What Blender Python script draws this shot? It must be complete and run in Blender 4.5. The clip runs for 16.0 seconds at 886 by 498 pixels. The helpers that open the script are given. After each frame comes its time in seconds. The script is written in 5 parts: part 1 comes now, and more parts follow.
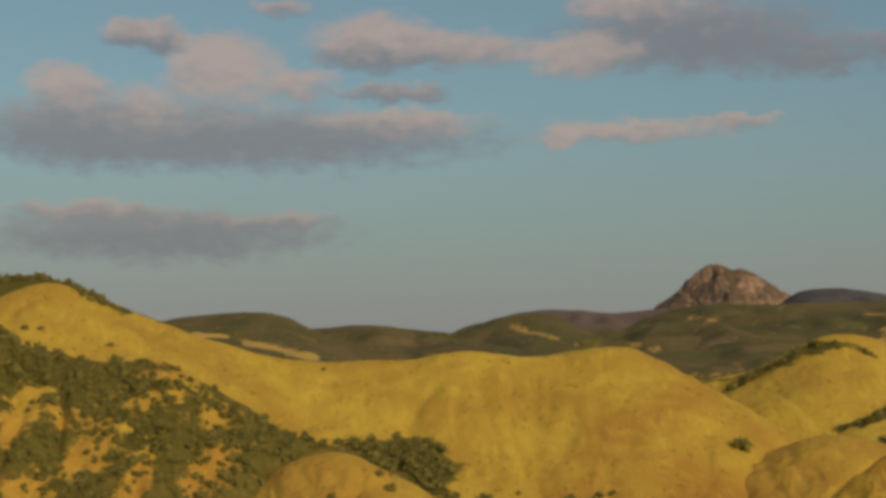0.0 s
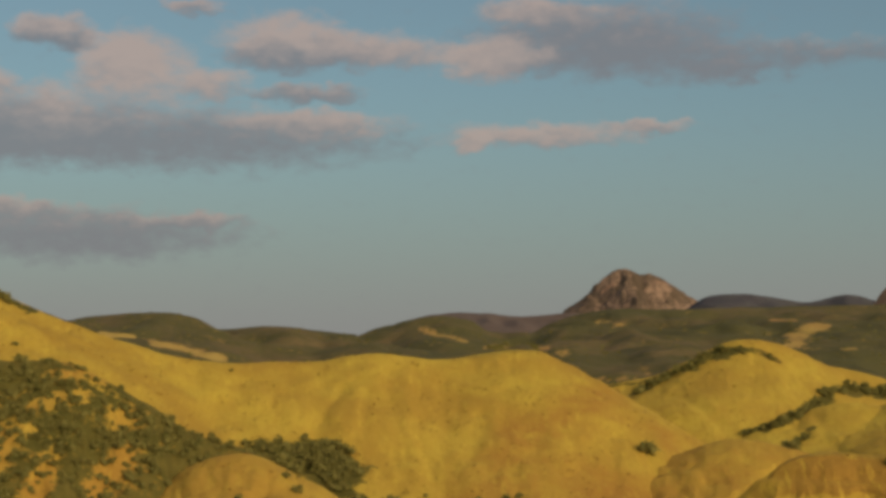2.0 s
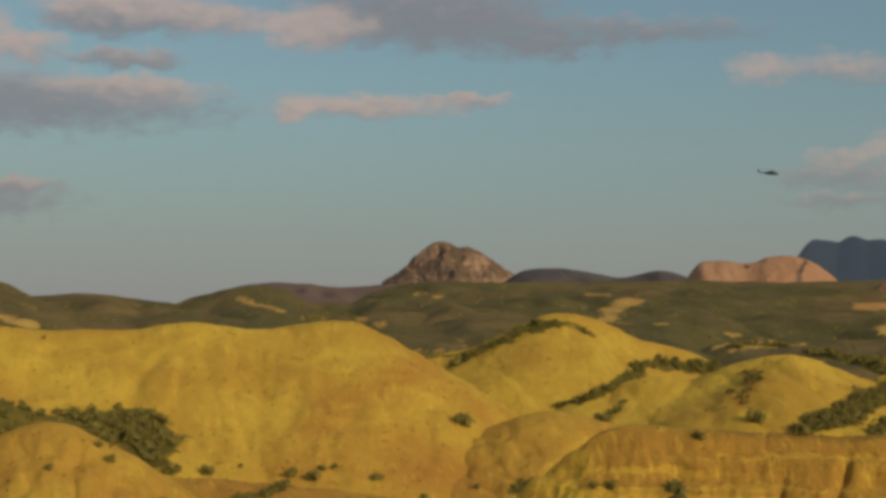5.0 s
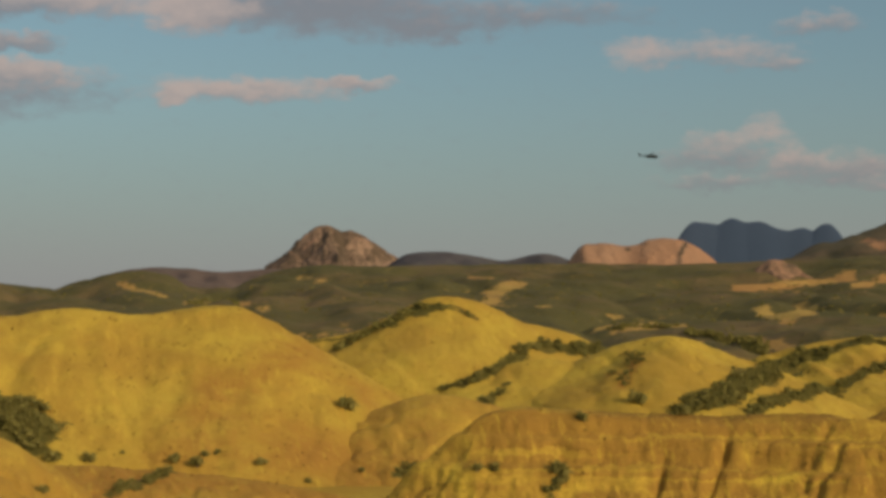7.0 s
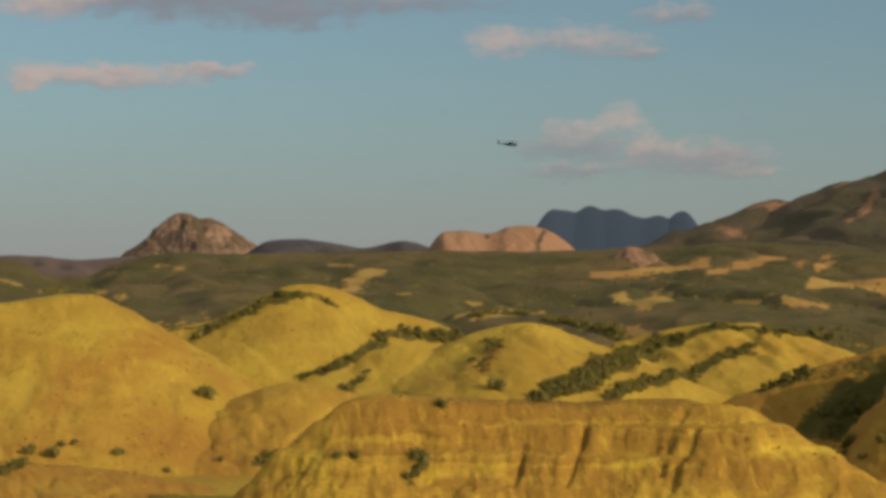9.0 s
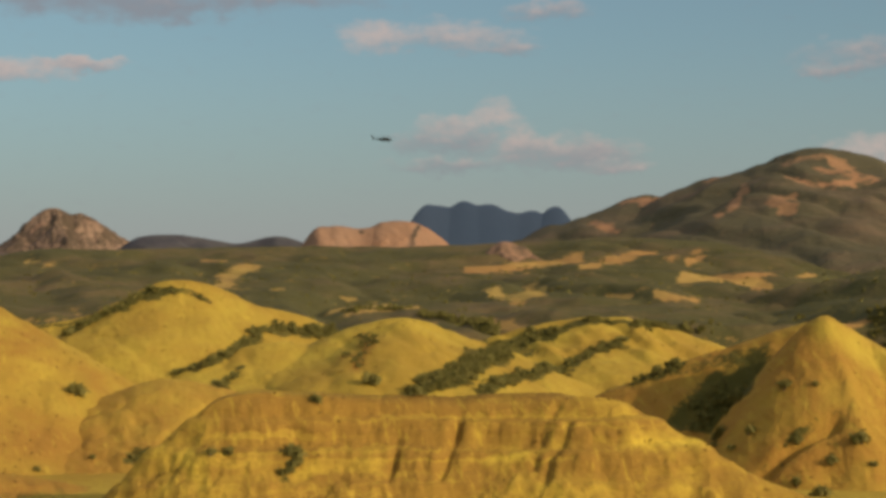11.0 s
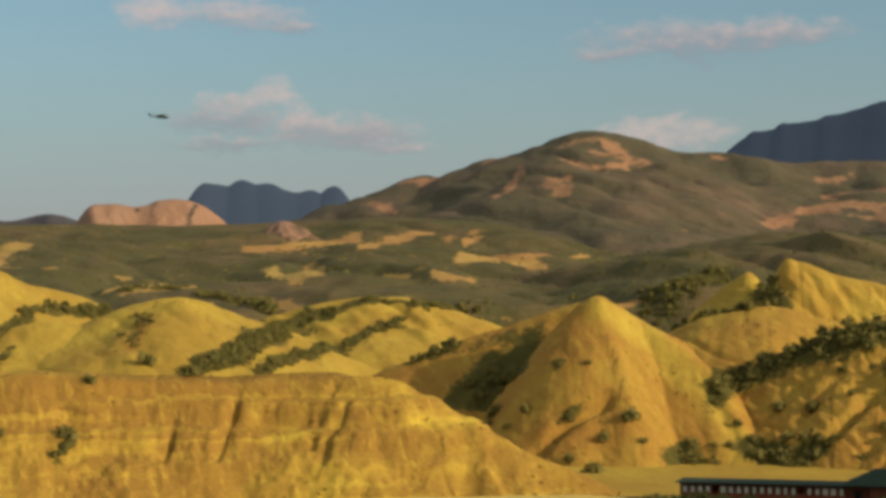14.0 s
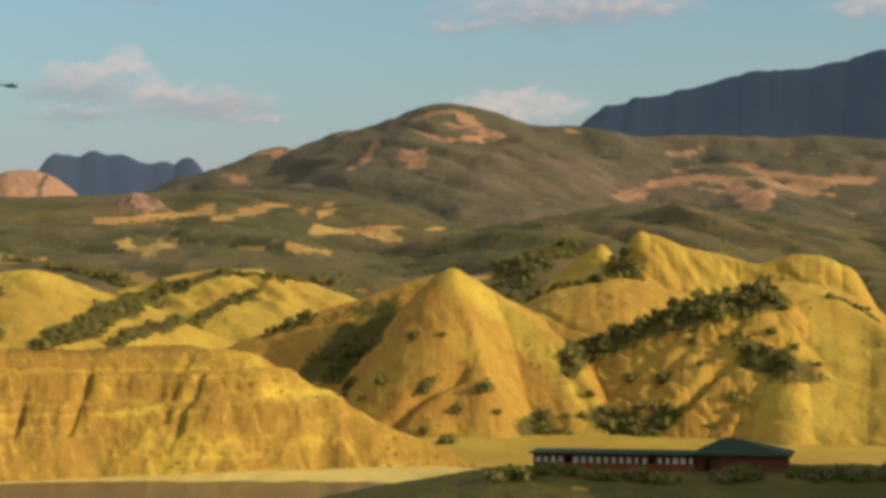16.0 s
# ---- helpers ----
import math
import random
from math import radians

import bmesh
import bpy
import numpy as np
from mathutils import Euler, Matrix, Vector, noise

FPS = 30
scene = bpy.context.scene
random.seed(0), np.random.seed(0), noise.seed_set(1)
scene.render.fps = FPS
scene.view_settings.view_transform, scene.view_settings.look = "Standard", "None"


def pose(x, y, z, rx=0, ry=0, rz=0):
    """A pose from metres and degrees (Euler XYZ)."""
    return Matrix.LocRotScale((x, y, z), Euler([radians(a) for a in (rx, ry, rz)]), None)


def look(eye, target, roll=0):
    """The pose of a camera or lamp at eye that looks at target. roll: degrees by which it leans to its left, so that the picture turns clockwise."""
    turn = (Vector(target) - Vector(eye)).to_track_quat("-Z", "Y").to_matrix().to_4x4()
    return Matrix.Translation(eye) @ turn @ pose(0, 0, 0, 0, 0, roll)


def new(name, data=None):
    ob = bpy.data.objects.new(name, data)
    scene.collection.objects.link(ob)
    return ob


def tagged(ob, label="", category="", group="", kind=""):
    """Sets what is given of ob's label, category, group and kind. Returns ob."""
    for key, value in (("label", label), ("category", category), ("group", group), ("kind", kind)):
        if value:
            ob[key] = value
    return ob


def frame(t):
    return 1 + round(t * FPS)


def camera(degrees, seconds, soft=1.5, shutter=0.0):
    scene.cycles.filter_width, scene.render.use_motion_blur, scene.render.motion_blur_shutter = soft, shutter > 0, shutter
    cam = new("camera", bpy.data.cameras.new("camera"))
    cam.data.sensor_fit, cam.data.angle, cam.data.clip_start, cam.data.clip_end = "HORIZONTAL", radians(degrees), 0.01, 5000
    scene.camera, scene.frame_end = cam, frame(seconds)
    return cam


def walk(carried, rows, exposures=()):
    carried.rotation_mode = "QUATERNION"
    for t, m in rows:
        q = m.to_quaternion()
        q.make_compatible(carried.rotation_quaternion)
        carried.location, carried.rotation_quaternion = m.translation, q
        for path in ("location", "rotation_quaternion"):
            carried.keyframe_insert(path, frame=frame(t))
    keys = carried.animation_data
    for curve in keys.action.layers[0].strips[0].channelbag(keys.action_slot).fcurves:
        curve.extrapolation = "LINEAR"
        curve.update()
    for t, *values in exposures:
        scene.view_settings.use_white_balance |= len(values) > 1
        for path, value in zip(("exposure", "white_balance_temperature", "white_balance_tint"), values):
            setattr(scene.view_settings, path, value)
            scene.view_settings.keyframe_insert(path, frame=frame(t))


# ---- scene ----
EYE_Z = 40.0
# seconds, turn, tilt, lean in degrees; the camera stands on the far shore and pans
PATH = [
    (0.0, -0.000, 4.500, -0.478),
    (0.5, -0.636, 4.434, 0.051),
    (1.0, -1.355, 4.451, -0.091),
    (1.5, -2.073, 4.513, -0.210),
    (2.0, -2.926, 4.560, -0.055),
    (2.5, -3.841, 4.490, 0.236),
    (3.0, -4.808, 4.385, 0.428),
    (3.5, -5.700, 4.285, 0.674),
    (4.0, -6.710, 4.045, 0.439),
    (4.5, -7.786, 3.825, 0.501),
    (7.0, -12.579, 3.139, 0.071),
    (7.5, -13.672, 3.038, 0.004),
    (8.0, -14.813, 2.865, -0.039),
    (8.5, -15.946, 2.791, 0.045),
    (9.0, -17.118, 2.726, -0.214),
    (11.5, -22.222, 2.613, -0.245),
    (12.0, -23.332, 2.724, 0.096),
    (12.5, -24.530, 2.705, 0.205),
    (13.0, -25.844, 2.440, 0.096),
    (13.5, -27.083, 2.103, 0.100),
    (14.0, -28.357, 1.828, -0.469),
    (14.5, -29.612, 1.668, -0.681),
    (15.0, -30.906, 1.456, -0.053),
    (15.5, -32.007, 1.164, -0.127),
    (16.0, -33.038, 0.889, -0.507),
]

cam = camera(28.12, 16.0, soft=3.9)
walk(cam, [(t, pose(0, 0, EYE_Z, 90 + tilt, 0, turn) @ pose(0, 0, 0, 0, 0, lean)) for t, turn, tilt, lean in PATH],
     exposures=[(0, -0.41, 7100, 17), (4.5, -0.33, 7100, 18), (9, -0.16, 6950, 18), (11.5, 0.0, 6850, 18), (14.5, 0.20, 6650, 17), (16, 0.38, 6600, 16)])

# ---- sky and sun ----
SUN_AZ, SUN_EL = 148.0, 20.0
SUN_POWER, SKY_POWER = 3.55, 0.110
# azimuth, height, half width, half height in degrees, share of sunlit cloud; those further round are thinner
CLOUDS = [
    (-7.07, 10.21, 1.74, 0.92, 1),
    (-7.71, 10.64, 1.10, 0.59, 0.95),
    (-12.14, 9.69, 1.10, 0.51, 0.95),
    (-9.57, 8.62, 1.10, 0.82, 0.8),
    (-4.61, 9.81, 1.01, 0.44, 0.85),
    (-1.29, 8.58, 2.38, 0.37, 0.9),
    (-9.69, 11.47, 1.01, 0.33, 0.75),
    (-9.51, 11.07, 1.10, 0.26, 0.1),
    (-2.22, 11.28, 1.92, 0.62, 0.95),
    (-1.85, 10.75, 2.01, 0.40, 0.15),
    (0.92, 10.94, 2.20, 0.44, 0.75),
    (4.62, 10.65, 1.56, 0.40, 0.95),
    (6.11, 12.15, 1.74, 0.37, 0.8),
    (-5.17, 12.26, 0.92, 0.22, 0.6),
    (3.68, 8.01, 0.82, 0.22, 1),
    (6.07, 8.24, 2.75, 0.31, 0.8),
    (-6.60, 8.06, 7.14, 0.77, 0.05),
    (-11.07, 8.31, 3.29, 0.92, 0.15),
    (8.12, 11.30, 3.84, 0.88, 0.08),
    (-9.25, 4.95, 4.94, 0.62, 0.05),
    (-11.20, 5.72, 2.38, 0.26, 0.5),
    (-5.67, 5.39, 2.01, 0.18, 0.45),
    (-1.67, 9.57, 1.65, 0.22, 0.4),
    (4.63, 10.66, 1.65, 0.51, 0.95),
    (10.65, 10.59, 4.21, 0.55, 0.08),
    (12.12, 10.12, 1.10, 0.29, 0.08),
    (15.26, 10.66, 3.66, 0.33, 0.15),
    (19.02, 9.36, 1.10, 0.40, 0.95),
    (21.59, 9.39, 2.20, 0.37, 0.7),
    (24.72, 10.20, 1.28, 0.26, 0.5),
    (23.43, 8.98, 0.92, 0.18, 0.5),
    (9.70, 8.46, 1.10, 0.18, 0.7),
    (12.67, 10.23, 1.83, 0.22, 0.1),
    (21.60, 6.54, 1.10, 0.26, 0.7),
    (23.07, 6.91, 0.82, 0.40, 1),
    (23.62, 6.00, 0.51, 0.48, 0.75),
    (21.42, 5.99, 1.56, 0.33, 0.3),
    (21.60, 5.21, 1.83, 0.22, 0.3),
    (26.01, 5.52, 1.46, 0.37, 0.45),
    (26.92, 5.08, 1.10, 0.18, 0.55),
    (35.38, 5.51, 2.20, 0.40, 1),
    (36.33, 8.42, 3.11, 0.51, 0.4),
    (39.06, 8.54, 2.01, 0.33, 0.5),
    (33.76, 8.00, 1.10, 0.18, 0.6),
    (46.71, 8.28, 1.28, 0.27, 0.6),
    (24.64, 5.67, 2.01, 0.40, 0.45),
]


def nodes_of(tree):
    tree.nodes.clear()

    def add(kind, **given):
        n = tree.nodes.new(kind)
        for key, value in given.items():
            if key == "operation":
                n.operation = value
            elif key == "data_type":
                n.data_type = value
            elif key == "blend_type":
                n.blend_type = value
            elif key == "noise_dimensions":
                n.noise_dimensions = value
        return n

    def put(slot, value):
        if isinstance(value, bpy.types.NodeSocket):
            tree.links.new(value, slot)
        elif value is not None:
            slot.default_value = value

    def calc(operation, a, b=None, c=None):
        n = add("ShaderNodeMath", operation=operation)
        for slot, value in zip(n.inputs, (a, b, c)):
            put(slot, value)
        return n.outputs[0]

    def mix(fac, a, b, blend="MIX"):
        n = add("ShaderNodeMix", data_type="RGBA", blend_type=blend)
        put(n.inputs[0], fac)
        for slot, value in ((n.inputs[6], a), (n.inputs[7], b)):
            put(slot, (*value, 1) if isinstance(value, tuple) else value)
        return n.outputs[2]

    def span(value, lo, hi, a=0.0, b=1.0):
        n = add("ShaderNodeMapRange")
        n.interpolation_type = "SMOOTHSTEP"
        for slot, v in zip(n.inputs, (value, lo, hi, a, b)):
            put(slot, v)
        return n.outputs[0]

    def noise_at(vector, scale, detail=4.0, rough=0.55, distortion=0.0):
        n = add("ShaderNodeTexNoise")
        put(n.inputs["Vector"], vector)
        n.inputs["Scale"].default_value, n.inputs["Detail"].default_value = scale, detail
        n.inputs["Roughness"].default_value, n.inputs["Distortion"].default_value = rough, distortion
        return n.outputs[0]

    return add, put, calc, mix, span, noise_at


def make_world():
    world = bpy.data.worlds.new("evening_sky")
    scene.world = world
    world.use_nodes = True
    tree = world.node_tree
    add, put, calc, mix, span, noise_at = nodes_of(tree)
    sky = add("ShaderNodeTexSky")
    sky.sky_type, sky.sun_disc = "NISHITA", False
    sky.sun_elevation, sky.sun_rotation = radians(SUN_EL), radians(SUN_AZ)
    sky.air_density, sky.dust_density, sky.ozone_density = 1.0, 2.0, 1.5
    direction = add("ShaderNodeTexCoord").outputs["Generated"]
    parts = add("ShaderNodeSeparateXYZ")
    put(parts.inputs[0], direction)
    x, y, z = parts.outputs
    az = calc("MULTIPLY", calc("ARCTAN2", x, y), 180 / math.pi)
    el = calc("MULTIPLY", calc("ARCSINE", z), 180 / math.pi)
    stretch = add("ShaderNodeCombineXYZ")
    put(stretch.inputs[0], calc("MULTIPLY", az, 0.55))
    put(stretch.inputs[1], el)
    warp_a = calc("SUBTRACT", noise_at(stretch.outputs[0], 0.9, 5.0), 0.5)
    warp_e = calc("SUBTRACT", noise_at(stretch.outputs[0], 1.7, 5.0), 0.5)
    fine = calc("SUBTRACT", noise_at(stretch.outputs[0], 2.6, 6.0, 0.6), 0.5)
    a = calc("MULTIPLY_ADD", warp_a, 2.6, az)
    e = calc("MULTIPLY_ADD", warp_e, 1.05, el)
    total, lit, best = None, None, None
    for ca, ce, ra, re, share in CLOUDS:
        ra, re = ra * 1.45, re * 1.75
        da = calc("MULTIPLY", calc("SUBTRACT", a, ca), 1 / ra)
        de = calc("MULTIPLY", calc("SUBTRACT", e, ce), 1 / re)
        m = calc("MAXIMUM", calc("SUBTRACT", 1.0, calc("ADD", calc("MULTIPLY", da, da), calc("MULTIPLY", de, de))), 0.0)
        m = calc("MULTIPLY", m, 1.0 if ca < 10 else 0.68)
        glow = calc("MULTIPLY", m, calc("MULTIPLY_ADD", de, 0.55, share))
        total = m if total is None else calc("ADD", total, m)
        lit = glow if lit is None else calc("ADD", lit, glow)
        best = m if best is None else calc("MAXIMUM", best, m)
    cover = span(calc("MULTIPLY_ADD", fine, 1.05, calc("ADD", calc("MULTIPLY", best, 0.75), calc("MULTIPLY", total, 0.25))), 0.0, 1.05)
    shine = span(calc("MULTIPLY_ADD", fine, 0.8, calc("DIVIDE", lit, calc("MAXIMUM", total, 0.02))), 0.0, 1.1)
    cloud = mix(shine, (2.15, 2.32, 2.60), (5.0, 4.15, 3.72))
    # pale haze low over the horizon
    haze = span(el, 1.0, 10.0, 0.8, 0.12)
    clear = mix(1.0, sky.outputs[0], (0.75, 0.97, 0.93), "MULTIPLY")
    air = mix(haze, clear, mix(span(el, 1.5, 6.5), (2.86, 3.02, 3.20), (2.58, 3.06, 3.06)))
    full = mix(calc("MULTIPLY", cover, 0.80), air, cloud)
    # bright evening cloud added overhead, out of sight, as fill for the shadows
    high = calc("MULTIPLY", span(el, 13.0, 26.0), span(noise_at(direction, 3.2, 4.0), 0.40, 0.60))
    full = mix(calc("MULTIPLY", high, 0.85), full, (6.4, 5.8, 5.4))
    back = add("ShaderNodeBackground")
    put(back.inputs[0], full)
    back.inputs[1].default_value = SKY_POWER
    out = add("ShaderNodeOutputWorld")
    put(out.inputs[0], back.outputs[0])


make_world()
sun_data = bpy.data.lights.new("sun", "SUN")
sun_data.energy, sun_data.angle, sun_data.color = SUN_POWER, radians(0.6), (1.0, 0.79, 0.56)
sun = new("sun", sun_data)
sun_way = Vector((math.sin(radians(SUN_AZ)) * math.cos(radians(SUN_EL)), math.cos(radians(SUN_AZ)) * math.cos(radians(SUN_EL)), math.sin(radians(SUN_EL))))
sun.matrix_world = look(sun_way * 900, (0, 0, 0))

# ---- materials ----


def principled(name):
    mat = bpy.data.materials.new(name)
    mat.use_nodes = True
    tools = nodes_of(mat.node_tree)
    add, put = tools[0], tools[1]
    shader = add("ShaderNodeBsdfPrincipled")
    shader.inputs["Specular IOR Level"].default_value = 0.12
    out = add("ShaderNodeOutputMaterial")
    put(out.inputs[0], shader.outputs[0])
    return mat, shader, tools


def bumped(tools, shader, height, strength, distance):
    add, put = tools[0], tools[1]
    n = add("ShaderNodeBump")
    put(n.inputs["Height"], height)
    n.inputs["Strength"].default_value, n.inputs["Distance"].default_value = strength, distance
    put(shader.inputs["Normal"], n.outputs[0])


def earth(name, pale, dark, rust, scrub_a, scrub_b, size, strata=0.0, grain=1.0, ragged=1.1):
    """Bare soil with dry grass; the vertex value "scrub" says where low shrubs cover it, "rust" where the soil is redder."""
    mat, shader, tools = principled(name)
    add, put, calc, mix, span, noise_at = tools
    place = add("ShaderNodeNewGeometry").outputs["Position"]
    scrub = add("ShaderNodeAttribute")
    scrub.attribute_name = "scrub"
    red = add("ShaderNodeAttribute")
    red.attribute_name = "rust"
    broad = noise_at(place, 0.030 / size, 5.0, 0.6, 0.2)
    mid = noise_at(place, 0.16 / size, 5.0, 0.6)
    small = noise_at(place, 0.9 / size, 4.0, 0.65)
    soil = mix(span(broad, 0.36, 0.66), pale, dark)
    soil = mix(calc("MULTIPLY", span(mid, 0.45, 0.72), 0.5), soil, dark)
    soil = mix(calc("MULTIPLY", red.outputs["Fac"], span(calc("ADD", broad, calc("MULTIPLY", mid, 0.5)), 0.5, 0.9, 0.45, 1.0)), soil, rust)
    height = calc("ADD", calc("MULTIPLY", mid, 1.4), calc("MULTIPLY", small, 0.6))
    if strata:
        layer = add("ShaderNodeMapping")
        layer.inputs["Scale"].default_value = (0.012, 0.012, 0.55)
        bend = add("ShaderNodeVectorMath")
        bend.operation = "ADD"
        put(bend.inputs[0], place)
        lift = add("ShaderNodeCombineXYZ")
        put(lift.inputs[2], calc("MULTIPLY", mid, 5.0))
        put(bend.inputs[1], lift.outputs[0])
        put(layer.inputs[0], bend.outputs[0])
        bands = noise_at(layer.outputs[0], 1.0, 3.0, 0.7)
        soil = mix(calc("MULTIPLY", span(bands, 0.50, 0.64), strata), soil, rust)
        soil = mix(calc("MULTIPLY", span(bands, 0.47, 0.36), strata), soil, pale)
        height = calc("ADD", height, calc("MULTIPLY", bands, 2.5))
    # rain streaks and mottled crust
    tilt = add("ShaderNodeMapping")
    tilt.inputs["Rotation"].default_value = (0.5, 0.35, 0.4)
    tilt.inputs["Scale"].default_value = (0.55 / size, 0.12 / size, 0.12 / size)
    put(tilt.inputs[0], place)
    streak = noise_at(tilt.outputs[0], 1.0, 4.0, 0.65)
    soil = mix(calc("MULTIPLY", span(streak, 0.52, 0.70), 0.45 * grain), soil, dark)
    soil = mix(calc("MULTIPLY", span(streak, 0.46, 0.30), 0.35 * grain), soil, tuple(min(1, c * 1.15) for c in pale))
    # dark specks of single dry tussocks
    soil = mix(calc("MULTIPLY", span(small, 0.60, 0.68), 0.6 * grain), soil, tuple(c * 0.62 for c in dark))
    soil = mix(calc("MULTIPLY", span(small, 0.40, 0.28), 0.30 * grain), soil, tuple(min(1, c * 1.25) for c in pale))
    green = mix(span(calc("MULTIPLY_ADD", broad, 1.4, mid), 1.1, 1.55), scrub_a, scrub_b)
    edge = span(calc("ADD", scrub.outputs["Fac"], calc("MULTIPLY", calc("SUBTRACT", calc("ADD", mid, small), 1.0), ragged)), 0.31, 0.66)
    put(shader.inputs["Base Color"], mix(edge, soil, green))
    shader.inputs["Roughness"].default_value = 0.95
    bumped(tools, shader, height, 0.5 * min(1.0, grain), 1.2 * size)
    return mat


YELLOW_SOIL, OCHRE_SOIL, RUST_SOIL = (0.460, 0.342, 0.050), (0.370, 0.244, 0.038), (0.33, 0.172, 0.034)
GREEN_A, GREEN_B = (0.082, 0.076, 0.017), (0.135, 0.110, 0.025)
M_CLAY = earth("yellow_clay", YELLOW_SOIL, OCHRE_SOIL, RUST_SOIL, GREEN_A, GREEN_B, 1.0, grain=1.35)
M_CLIFF = earth("banded_clay", (0.62, 0.455, 0.058), (0.345, 0.215, 0.035), (0.285, 0.162, 0.031), GREEN_A, GREEN_B, 0.7, strata=0.32)
M_SLOPE = earth("scrubby_slope", (0.43, 0.31, 0.080), (0.30, 0.19, 0.06), (0.42, 0.225, 0.075), (0.090, 0.086, 0.031), (0.150, 0.112, 0.050), 3.0, ragged=1.45)
M_MOUNT = earth("mountain_slope", (0.30, 0.19, 0.085), (0.22, 0.135, 0.07), (0.38, 0.205, 0.105), (0.098, 0.089, 0.048), (0.152, 0.111, 0.066), 7.0, ragged=1.2)
M_ROCK = earth("bare_rock", (0.27, 0.19, 0.130), (0.18, 0.125, 0.090), (0.37, 0.200, 0.105), (0.095, 0.072, 0.048), (0.13, 0.095, 0.062), 8.0, grain=0.5)
# the blue of distant air is put into this base colour
M_FAR = earth("haze_blue_mountain", (0.060, 0.092, 0.145), (0.048, 0.078, 0.128), (0.07, 0.095, 0.14), (0.045, 0.074, 0.122), (0.06, 0.092, 0.142), 20.0, grain=0.12)
# haze over the far ridges is mixed into these dull tones
M_HAZY = earth("haze_grey_ridge", (0.095, 0.095, 0.088), (0.078, 0.080, 0.077), (0.14, 0.10, 0.08), (0.070, 0.068, 0.074), (0.086, 0.080, 0.082), 10.0, grain=0.5)


def make_leaf(name, a, b):
    mat, shader, tools = principled(name)
    add, put, calc, mix, span, noise_at = tools
    geo = add("ShaderNodeNewGeometry")
    tint = calc("MULTIPLY_ADD", noise_at(geo.outputs["Position"], 0.35, 3.0), 0.9, calc("MULTIPLY", geo.outputs["Random Per Island"], 0.45))
    put(shader.inputs["Base Color"], mix(span(tint, 0.4, 0.95), a, b))
    shader.inputs["Roughness"].default_value = 0.85
    return mat


M_LEAF = make_leaf("dry_green_leaves", (0.124, 0.119, 0.032), (0.204, 0.183, 0.052))
M_BARK = make_leaf("grey_brown_bark", (0.10, 0.075, 0.05), (0.16, 0.12, 0.08))

# ---- terrain ----
GRID = np.random.RandomState(7).rand(256, 256)


def value_noise(x, y):
    i, j = np.floor(x).astype(int), np.floor(y).astype(int)
    u, v = x - i, y - j
    u, v = u * u * (3 - 2 * u), v * v * (3 - 2 * v)
    a, b = GRID[i % 256, j % 256], GRID[(i + 1) % 256, j % 256]
    c, d = GRID[i % 256, (j + 1) % 256], GRID[(i + 1) % 256, (j + 1) % 256]
    return (a * (1 - u) + b * u) * (1 - v) + (c * (1 - u) + d * u) * v - 0.5


def fbm(x, y, octaves=4):
    total, amp = np.zeros_like(x), 1.0
    for k in range(octaves):
        total += amp * value_noise(x * 2 ** k + 17.3 * k, y * 2 ** k + 5.1 * k)
        amp *= 0.5
    return total


def spline(points, n):
    """n points evenly along a smooth line through the given ones."""
    p = np.array(points, float)
    gap = np.hypot(*np.diff(p[:, :2], axis=0).T)
    s = np.concatenate([[0], np.cumsum(gap)])
    slope = np.diff(p, axis=0) / gap[:, None]
    m = np.vstack([slope[:1], (slope[1:] * gap[:-1, None] + slope[:-1] * gap[1:, None]) / (gap[1:] + gap[:-1])[:, None], slope[-1:]])
    q = np.linspace(0, s[-1], n)
    k = np.clip(np.searchsorted(s, q, side="right") - 1, 0, len(gap) - 1)
    h, u = gap[k][:, None], ((q - s[k]) / gap[k])[:, None]
    return ((2 * u**3 - 3 * u**2 + 1) * p[k] + (u**3 - 2 * u**2 + u) * h * m[k] + (3 * u**2 - 2 * u**3) * p[k + 1] + (u**3 - u**2) * h * m[k + 1]), q


def near(co, line, depth_fit=1.0):
    """Distance of every vertex from a line in space; a last value below 1 stretches marks in depth to fit the camera's
    view.
    """
    best = np.full(len(co), 1e9)
    p = np.array(line, float)
    if depth_fit != 1.0:
        r = np.hypot(p[:, 0], p[:, 1]).mean()
        co, p = (np.stack([np.arctan2(q[:, 0], q[:, 1]) * r, np.hypot(q[:, 0], q[:, 1]) * depth_fit, q[:, 2]], 1) for q in (co, p))
    if len(p) == 1:
        return np.linalg.norm(co - p[0], axis=1)
    for a, b in zip(p[:-1], p[1:]):
        d = b - a
        u = np.clip(((co - a) @ d) / max(d @ d, 1e-9), 0, 1)
        best = np.minimum(best, np.linalg.norm(co - a - u[:, None] * d, axis=1))
    return best


HILLS, MARKS, CUTS, DEPTH_FIT = {}, {}, {}, {}


def mark(keys, line, width, scrub=None, rust=None):
    """A stretch of a hill, along a line, with more or fewer shrubs, redder soil, or cover that stands in for shade."""
    for key in keys.split():
        MARKS.setdefault(key, []).append((line, width, scrub, rust))


def cut(keys, line, deep, wide):
    """A rill worn into a hillside along a line."""
    for key in keys.split():
        CUTS.setdefault(key, []).append((line, deep, wide))



